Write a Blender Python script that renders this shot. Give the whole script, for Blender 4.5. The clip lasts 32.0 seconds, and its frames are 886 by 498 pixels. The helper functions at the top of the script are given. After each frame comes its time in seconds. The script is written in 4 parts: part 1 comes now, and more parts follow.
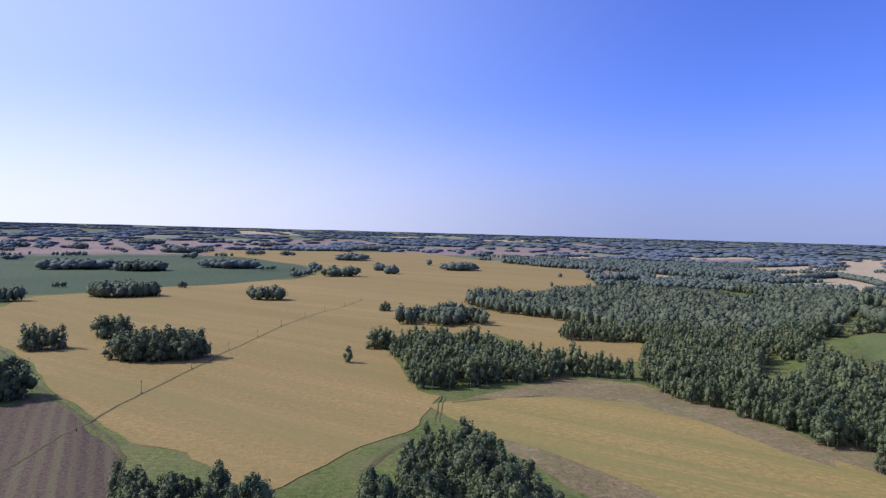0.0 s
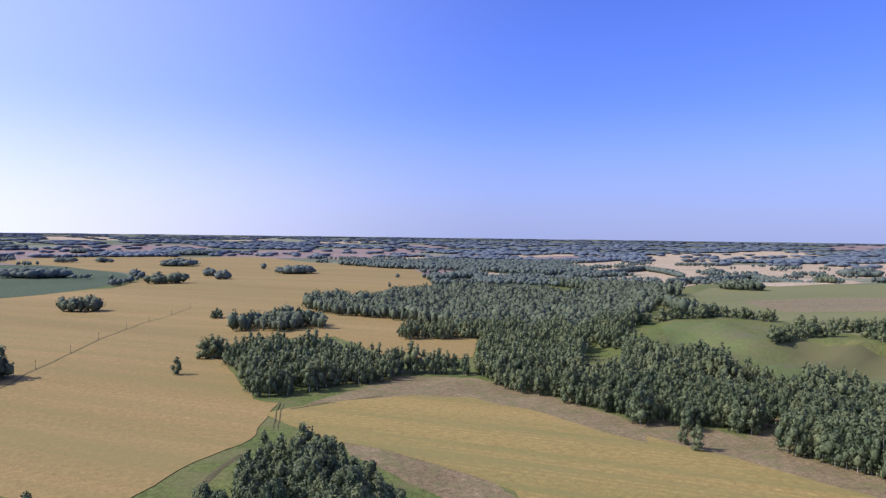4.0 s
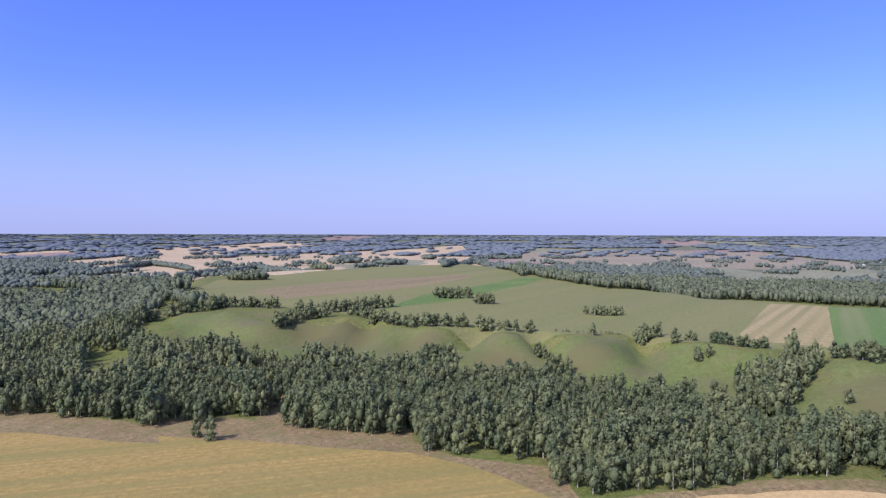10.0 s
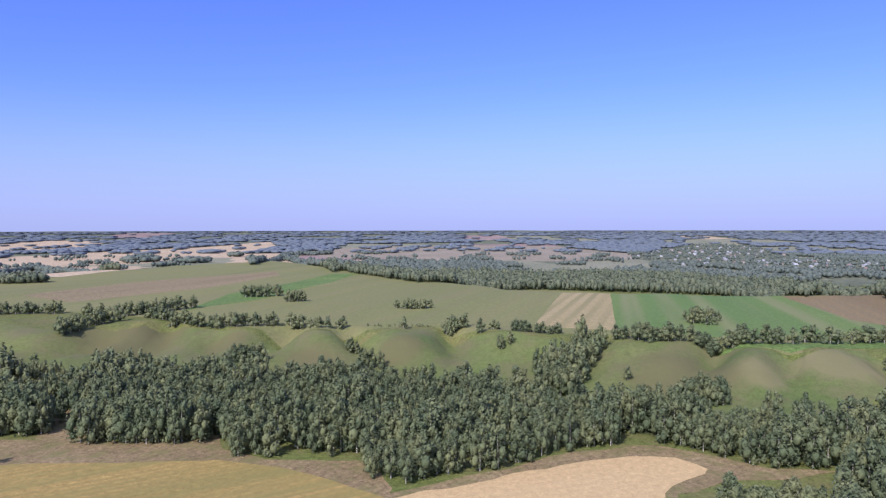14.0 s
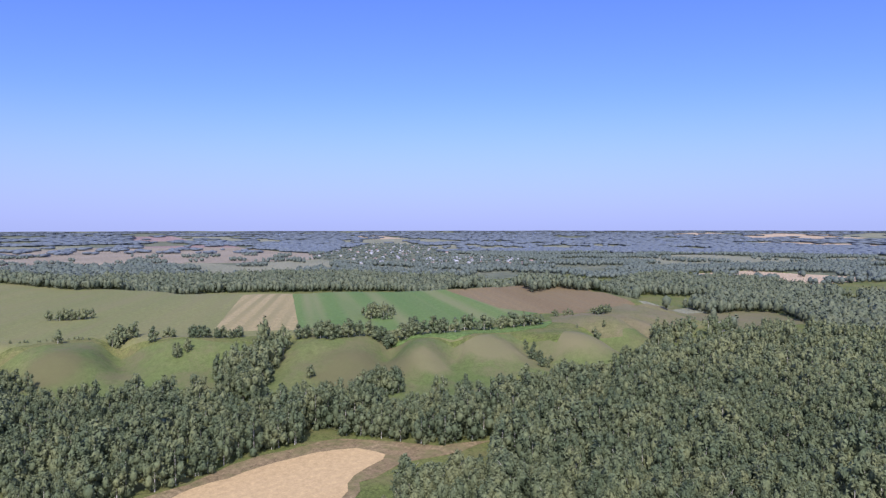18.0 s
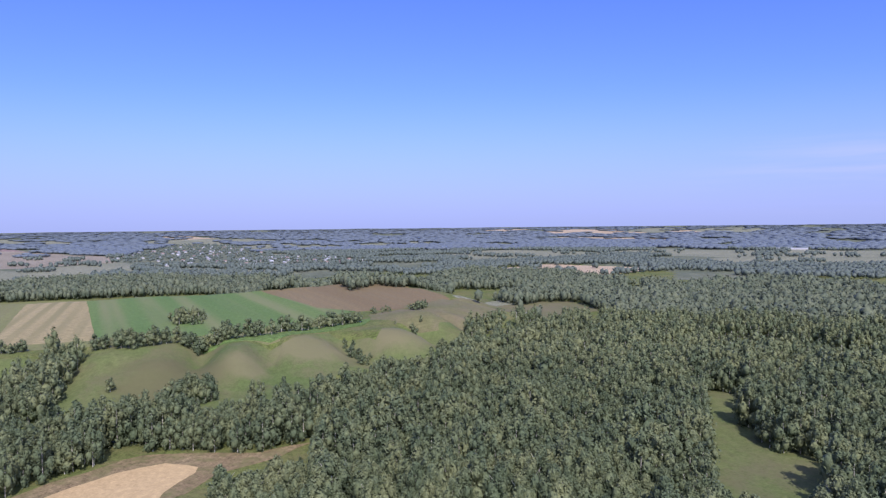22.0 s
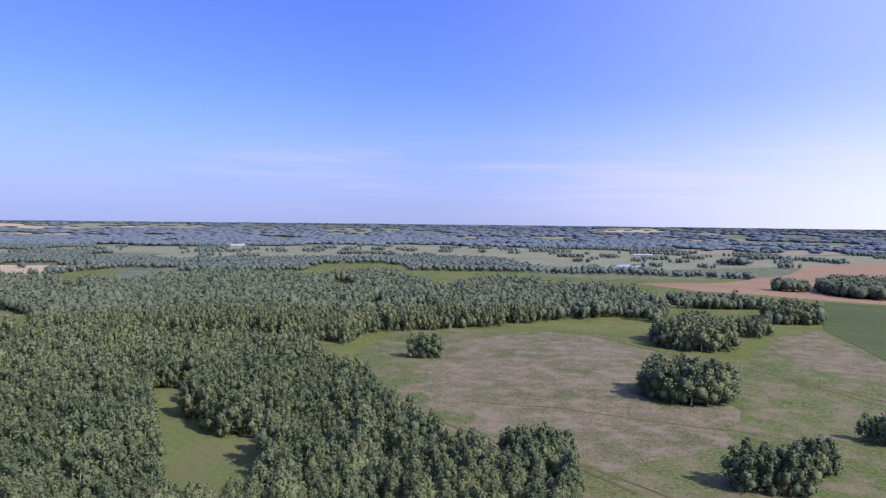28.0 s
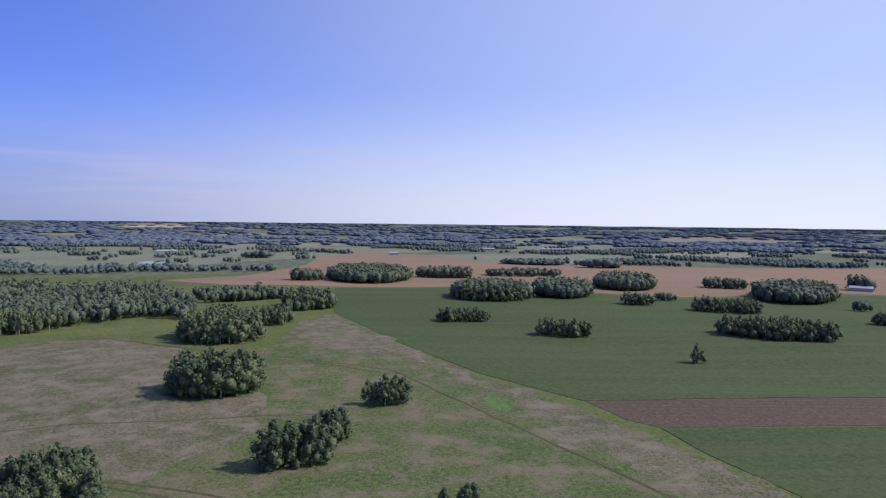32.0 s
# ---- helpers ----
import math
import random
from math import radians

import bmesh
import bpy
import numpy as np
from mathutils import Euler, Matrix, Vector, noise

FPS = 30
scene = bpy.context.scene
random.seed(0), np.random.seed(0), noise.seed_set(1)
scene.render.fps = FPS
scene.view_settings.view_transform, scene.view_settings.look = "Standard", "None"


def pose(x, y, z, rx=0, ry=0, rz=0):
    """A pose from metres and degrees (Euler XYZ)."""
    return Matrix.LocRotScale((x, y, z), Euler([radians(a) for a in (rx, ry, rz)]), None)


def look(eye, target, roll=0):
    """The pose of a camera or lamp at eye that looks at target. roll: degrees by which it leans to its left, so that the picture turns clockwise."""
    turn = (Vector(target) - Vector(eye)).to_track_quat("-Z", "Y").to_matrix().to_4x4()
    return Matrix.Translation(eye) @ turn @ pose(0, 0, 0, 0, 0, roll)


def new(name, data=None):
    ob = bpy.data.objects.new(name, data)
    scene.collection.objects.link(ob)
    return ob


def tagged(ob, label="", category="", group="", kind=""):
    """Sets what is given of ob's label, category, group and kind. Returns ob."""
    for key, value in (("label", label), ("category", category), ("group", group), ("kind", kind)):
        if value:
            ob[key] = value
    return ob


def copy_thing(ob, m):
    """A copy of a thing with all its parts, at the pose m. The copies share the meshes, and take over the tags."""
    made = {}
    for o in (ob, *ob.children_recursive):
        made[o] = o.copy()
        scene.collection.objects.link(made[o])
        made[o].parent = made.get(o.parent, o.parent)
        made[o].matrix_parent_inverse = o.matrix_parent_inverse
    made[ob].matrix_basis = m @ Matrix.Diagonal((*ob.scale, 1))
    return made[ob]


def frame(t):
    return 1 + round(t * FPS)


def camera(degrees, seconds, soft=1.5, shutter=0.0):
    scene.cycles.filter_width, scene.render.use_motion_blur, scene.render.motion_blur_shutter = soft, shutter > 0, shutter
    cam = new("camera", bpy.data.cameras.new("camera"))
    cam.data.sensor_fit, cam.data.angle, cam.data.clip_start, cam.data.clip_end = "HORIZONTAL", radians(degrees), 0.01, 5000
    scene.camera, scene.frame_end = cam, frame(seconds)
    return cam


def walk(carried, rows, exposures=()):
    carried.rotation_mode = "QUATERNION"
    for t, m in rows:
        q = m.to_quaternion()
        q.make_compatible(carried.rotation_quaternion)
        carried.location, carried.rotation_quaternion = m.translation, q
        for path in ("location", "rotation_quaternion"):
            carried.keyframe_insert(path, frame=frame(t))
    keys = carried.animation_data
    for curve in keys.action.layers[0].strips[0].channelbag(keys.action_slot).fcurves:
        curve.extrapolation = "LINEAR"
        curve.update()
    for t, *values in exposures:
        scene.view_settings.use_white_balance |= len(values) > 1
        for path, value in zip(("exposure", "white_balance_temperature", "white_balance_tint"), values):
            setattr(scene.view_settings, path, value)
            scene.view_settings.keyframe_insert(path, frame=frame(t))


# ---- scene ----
EYE = 90.0
cam = camera(65.34, 32.0, soft=1.3)
PATH = [
    (0.0, 0, 0, EYE, 88.48, -1.55, 0.00),
    (0.5, 0, 0, EYE, 88.51, -1.62, -1.43),
    (1.0, 0, 0, EYE, 88.59, -1.61, -3.15),
    (1.5, 0, 0, EYE, 88.67, -1.44, -5.21),
    (2.0, 0, 0, EYE, 88.73, -1.28, -7.67),
    (2.5, 0, 0, EYE, 88.78, -1.02, -9.99),
    (4.5, 0, 0, EYE, 88.96, -0.72, -16.14),
    (5.0, 0, 0, EYE, 89.03, -0.68, -20.67),
    (5.5, 0, 0, EYE, 89.06, -0.60, -26.25),
    (6.0, 0, 0, EYE, 89.07, -0.32, -32.80),
    (6.5, 0, 0, EYE, 89.03, -0.23, -37.84),
    (7.0, 0, 0, EYE, 88.87, -0.56, -41.92),
    (7.5, 0, 0, EYE, 88.85, -0.34, -45.23),
    (8.0, 0, 0, EYE, 88.82, -0.26, -47.81),
    (8.5, 0, 0, EYE, 88.78, -0.17, -49.72),
    (9.0, 0, 0, EYE, 88.73, -0.03, -51.21),
    (9.5, 0, 0, EYE, 88.65, -0.14, -52.16),
    (10.0, 0, 0, EYE, 88.61, -0.17, -52.67),
    (10.5, 0, 0, EYE, 88.55, -0.15, -53.90),
    (11.0, 0, 0, EYE, 88.50, -0.12, -55.59),
    (11.5, 0, 0, EYE, 88.48, -0.07, -57.18),
    (12.0, 0, 0, EYE, 88.45, 0.02, -58.92),
    (12.5, 0, 0, EYE, 88.41, 0.10, -61.18),
    (13.0, 0, 0, EYE, 88.36, 0.11, -63.14),
    (13.5, 0, 0, EYE, 88.30, 0.13, -65.80),
    (15.5, 0, 0, EYE, 88.28, -0.07, -77.13),
    (16.0, 0, 0, EYE, 88.26, 0.01, -81.97),
    (16.5, 0, 0, EYE, 88.24, -0.05, -86.10),
    (17.0, 0, 0, EYE, 88.23, -0.04, -89.34),
    (17.5, 0, 0, EYE, 88.27, 0.02, -92.52),
    (18.0, 0, 0, EYE, 88.28, 0.07, -94.20),
    (18.5, 0, 0, EYE, 88.29, 0.19, -95.69),
    (19.0, 0, 0, EYE, 88.26, 0.24, -98.14),
    (19.5, 0, 0, EYE, 88.24, 0.36, -99.59),
    (20.0, 0, 0, EYE, 88.26, 0.43, -101.21),
    (20.5, 0, 0, EYE, 88.23, 0.57, -103.36),
    (21.0, 0, 0, EYE, 88.18, 0.49, -105.68),
    (21.5, 0, 0, EYE, 88.11, 0.58, -107.65),
    (22.0, 0, 0, EYE, 88.05, 0.60, -109.28),
    (22.5, 0, 0, EYE, 88.01, 0.58, -110.92),
    (23.0, 0, 0, EYE, 88.01, 0.58, -112.62),
    (23.5, 0, 0, EYE, 87.93, 0.66, -115.19),
    (24.0, 0, 0, EYE, 87.92, 0.52, -117.72),
    (24.5, 0, 0, EYE, 87.89, 0.63, -120.60),
    (26.5, 0, 0, EYE, 87.76, -0.73, -138.62),
    (27.0, 0, 0, EYE, 87.81, -0.52, -142.97),
    (27.5, 0, 0, EYE, 87.76, -0.73, -148.76),
    (28.0, 0, 0, EYE, 87.76, -0.64, -153.10),
    (28.5, 0, 0, EYE, 87.76, -0.61, -156.10),
    (29.0, 0, 0, EYE, 87.72, -0.70, -160.31),
    (29.5, 0, 0, EYE, 87.73, -0.67, -165.06),
    (30.0, 0, 0, EYE, 87.78, -0.73, -170.10),
    (30.5, 0, 0, EYE, 87.83, -0.63, -178.24),
    (31.0, 0, 0, EYE, 87.86, -0.67, -183.92),
    (31.5, 0, 0, EYE, 87.88, -0.55, -187.98),
    (32.0, 0, 0, EYE, 87.75, -0.63, -191.04),
]
walk(cam, [(t, pose(*p)) for t, *p in PATH], [(0, -0.1, 6150, 14), (6, 0.19, 6350, 18), (13, 0.23, 6250, 20), (19, 0.2, 6150, 21), (22, 0.15, 6080, 22), (24.5, 0.19, 6150, 20), (28, 0.16, 6300, 17), (30, 0.04, 6350, 14), (32, -0.32, 6150, 12)])

# ---- daylight ----
SUN_ELEVATION = radians(42)
SUN_FROM = Vector((-1.0, 0.12, 0)).normalized()
world = bpy.data.worlds.new("sky")
scene.world = world
world.use_nodes = True
sky_nodes = world.node_tree
sky = sky_nodes.nodes.new("ShaderNodeTexSky")
sky.sky_type = "NISHITA"
sky.sun_disc = False
sky.sun_elevation = SUN_ELEVATION
sky.sun_rotation = math.atan2(SUN_FROM.x, SUN_FROM.y)
sky.air_density, sky.dust_density, sky.ozone_density = 1.0, 0.6, 2.5
backing = sky_nodes.nodes["Background"]
backing.inputs["Strength"].default_value = 0.10


def sky_node(kind, a=None, b=None, **settings):
    n = sky_nodes.nodes.new(kind)
    for key, value in settings.items():
        n.operation = value
    for source, k in ((a, 0), (b, 1)):
        if source is None:
            continue
        if isinstance(source, (int, float)):
            n.inputs[k].default_value = source
        elif isinstance(source, tuple):
            n.inputs[k].default_value = source
        else:
            sky_nodes.links.new(source, n.inputs[k])
    return n


def sky_mix(mode, fac, a, b):
    n = sky_nodes.nodes.new("ShaderNodeMix")
    n.data_type, n.blend_type = "RGBA", mode
    for value, key in ((fac, "Factor"), (a, "A"), (b, "B")):
        if isinstance(value, (int, float, tuple)):
            n.inputs[key].default_value = value
        else:
            sky_nodes.links.new(value, n.inputs[key])
    return n.outputs["Result"]


# clear air: deep blue overhead, a lavender haze low down, paler towards the sun
toward = sky_nodes.nodes.new("ShaderNodeTexCoord").outputs["Generated"]
rise = sky_node("ShaderNodeSeparateXYZ", toward).outputs["Z"]
low = sky_nodes.nodes.new("ShaderNodeMapRange")
low.interpolation_type = "SMOOTHSTEP"
for k, value in enumerate((-0.02, 0.20, 0.85, 0.0), 1):
    low.inputs[k].default_value = value
sky_nodes.links.new(rise, low.inputs[0])
facing = sky_node("ShaderNodeVectorMath", toward, (-0.98, -0.08, 0.25), operation="DOT_PRODUCT").outputs["Value"]
glow = sky_nodes.nodes.new("ShaderNodeMapRange")
glow.interpolation_type = "SMOOTHSTEP"
for k, value in enumerate((-0.42, 0.85, 0.0, 1.0), 1):
    glow.inputs[k].default_value = value
sky_nodes.links.new(facing, glow.inputs[0])
blue = sky_mix("MULTIPLY", 1.0, sky.outputs[0], (0.72, 0.89, 1.98, 1))
haze = sky_mix("MIX", glow.outputs[0], (3.7, 4.45, 7.5, 1), (14.5, 13.7, 14.2, 1))
air = sky_mix("MIX", low.outputs[0], blue, haze)
air = sky_mix("MIX", sky_node("ShaderNodeMath", glow.outputs[0], 0.64, operation="MULTIPLY").outputs[0], air, (8.6, 9.8, 11.6, 1))
# a few thin streaks of high cloud, low over the valley
wisp = sky_nodes.nodes.new("ShaderNodeTexNoise")
wisp.inputs["Scale"].default_value, wisp.inputs["Detail"].default_value = 3.0, 5.0
drawn = sky_nodes.nodes.new("ShaderNodeMapping")
drawn.inputs["Scale"].default_value = (1.0, 1.0, 16.0)
sky_nodes.links.new(toward, drawn.inputs["Vector"])
sky_nodes.links.new(drawn.outputs[0], wisp.inputs["Vector"])


def fade(source, a, b, c, d):
    n = sky_nodes.nodes.new("ShaderNodeMapRange")
    n.interpolation_type = "SMOOTHSTEP"
    for k, value in enumerate((a, b, c, d), 1):
        n.inputs[k].default_value = value
    sky_nodes.links.new(source, n.inputs[0])
    return n.outputs[0]


where = sky_node("ShaderNodeVectorMath", toward, (0.26, -0.966, 0.0), operation="DOT_PRODUCT").outputs["Value"]
cloud = fade(wisp.outputs["Fac"], 0.42, 0.72, 0.0, 0.32)
for gate in (fade(where, 0.75, 1.0, 0.0, 1.0), fade(rise, 0.0, 0.05, 0.0, 1.0), fade(rise, 0.07, 0.13, 1.0, 0.0)):
    cloud = sky_node("ShaderNodeMath", cloud, gate, operation="MULTIPLY").outputs[0]
air = sky_mix("MIX", cloud, air, (8.2, 7.2, 9.0, 1))
sky_nodes.links.new(air, backing.inputs["Color"])
sun = new("sun", bpy.data.lights.new("sun", "SUN"))
sun.data.energy, sun.data.angle, sun.data.color = 5.0, radians(0.5), (1.0, 0.95, 0.87)
sun.matrix_world = look(SUN_FROM * 100 * math.cos(SUN_ELEVATION) + Vector((0, 0, 100 * math.sin(SUN_ELEVATION))), (0, 0, 0))


# ---- materials ----
def material(name, rough=0.9):
    m = bpy.data.materials.new(name)
    m.use_nodes = True
    b = m.node_tree.nodes["Principled BSDF"]
    b.inputs["Roughness"].default_value = rough
    b.inputs["Specular IOR Level"].default_value = 0.15
    return m, m.node_tree.nodes, m.node_tree.links, b


def noise_node(nodes, links, coords, scale, detail=4.0, rough=0.6):
    n = nodes.new("ShaderNodeTexNoise")
    n.inputs["Scale"].default_value, n.inputs["Detail"].default_value, n.inputs["Roughness"].default_value = scale, detail, rough
    links.new(coords, n.inputs["Vector"])
    return n.outputs["Fac"]


def ramp(nodes, links, fac, stops):
    r = nodes.new("ShaderNodeValToRGB")
    r.color_ramp.elements[0].position, r.color_ramp.elements[0].color = stops[0][0], (*stops[0][1], 1)
    r.color_ramp.elements[1].position, r.color_ramp.elements[1].color = stops[-1][0], (*stops[-1][1], 1)
    for p, c in stops[1:-1]:
        r.color_ramp.elements.new(p).color = (*c, 1)
    links.new(fac, r.inputs["Fac"])
    return r.outputs["Color"]


def blend(nodes, links, fac, a, b, mode="MIX"):
    m = nodes.new("ShaderNodeMix")
    m.data_type, m.blend_type = "RGBA", mode
    for value, socket in ((fac, m.inputs["Factor"]), (a, m.inputs["A"]), (b, m.inputs["B"])):
        if isinstance(value, (int, float)):
            socket.default_value = value
        elif isinstance(value, tuple):
            socket.default_value = (*value, 1)
        else:
            links.new(value, socket)
    return m.outputs["Result"]


def land(name, dark, mid, light, patch=0.012, fine=0.35, rows=None, row_tint=None, bump=0.5, turn=0.0, wobble=2.0, weed=None, weed_amount=0.5, row_amount=0.45, mottle=1.0, spots=None):
    """A surface of soil, crop or grass: broad patches, fine mottling and, on tilled land, drill rows."""
    m, nodes, links, b = material(name, 0.95)
    coords = nodes.new("ShaderNodeNewGeometry").outputs["Position"]
    turned = nodes.new("ShaderNodeMapping")
    turned.inputs["Rotation"].default_value = (0, 0, radians(turn))
    links.new(coords, turned.inputs["Vector"])
    stretch = nodes.new("ShaderNodeMapping")
    stretch.inputs["Scale"].default_value = (1.0, 0.04 if rows else 1.0, 1.0)
    links.new(turned.outputs[0], stretch.inputs["Vector"])
    broad = noise_node(nodes, links, stretch.outputs[0], patch, 5.0, 0.6)
    small = noise_node(nodes, links, coords, fine, 3.0, 0.7)
    colour = ramp(nodes, links, broad, [(0.3, dark), (0.5, mid), (0.7, light)])
    shade = ramp(nodes, links, small, [(0.28, (1 - 0.45 * mottle,) * 3), (0.72, (1 + 0.4 * mottle,) * 3)])
    colour = blend(nodes, links, 1.0, colour, shade, "MULTIPLY")
    speck = noise_node(nodes, links, coords, fine * 3.1, 2.0, 0.7)
    colour = blend(nodes, links, 1.0, colour, ramp(nodes, links, speck, [(0.3, (1 - 0.3 * mottle,) * 3), (0.7, (1 + 0.3 * mottle,) * 3)]), "MULTIPLY")
    height = small
    if weed:
        blot = noise_node(nodes, links, stretch.outputs[0], patch * 3.3, 6.0, 0.65)
        ragged = nodes.new("ShaderNodeMath")
        ragged.operation = "MULTIPLY_ADD"
        links.new(speck, ragged.inputs[0])
        ragged.inputs[1].default_value = 0.35
        shifted = nodes.new("ShaderNodeMath")
        shifted.operation = "SUBTRACT"
        links.new(blot, shifted.inputs[0])
        shifted.inputs[1].default_value = 0.175
        links.new(shifted.outputs[0], ragged.inputs[2])
        blot = ragged.outputs[0]
        mask = ramp(nodes, links, blot, [(0.46, (0, 0, 0)), (0.64, (weed_amount,) * 3)])
        colour = blend(nodes, links, mask, colour, weed)
    for name, tint in zip(("tan_grass", "brown_grass"), spots or ()):
        grown = nodes.new("ShaderNodeAttribute")
        grown.attribute_name = name
        uneven = nodes.new("ShaderNodeMath")
        uneven.operation = "MULTIPLY_ADD"
        links.new(noise_node(nodes, links, coords, 0.045, 6.0, 0.7), uneven.inputs[0])
        uneven.inputs[1].default_value = 0.9
        links.new(grown.outputs["Fac"], uneven.inputs[2])
        colour = blend(nodes, links, ramp(nodes, links, uneven.outputs[0], [(0.6, (0, 0, 0)), (1.25, (0.8, 0.8, 0.8))]), colour, tint)
    if rows:
        w = nodes.new("ShaderNodeTexWave")
        w.bands_direction = "X"
        w.inputs["Scale"].default_value, w.inputs["Distortion"].default_value = 0.314 / rows, wobble
        w.inputs["Detail"].default_value, w.inputs["Detail Scale"].default_value = 1.0, 0.1
        links.new(turned.outputs[0], w.inputs["Vector"])
        soft = ramp(nodes, links, w.outputs["Fac"], [(0.25, (0, 0, 0)), (0.8, (1, 1, 1))])
        gate = noise_node(nodes, links, stretch.outputs[0], patch * 2, 2.0)
        amount = blend(nodes, links, 1.0, soft, ramp(nodes, links, gate, [(0.35, (0.1, 0.1, 0.1)), (0.65, (row_amount,) * 3)]), "MULTIPLY")
        colour = blend(nodes, links, amount, colour, row_tint or dark)
    links.new(colour, b.inputs["Base Color"])
    bumped = nodes.new("ShaderNodeBump")
    bumped.inputs["Strength"].default_value, bumped.inputs["Distance"].default_value = bump, 0.6
    links.new(height, bumped.inputs["Height"])
    links.new(bumped.outputs[0], b.inputs["Normal"])
    return m


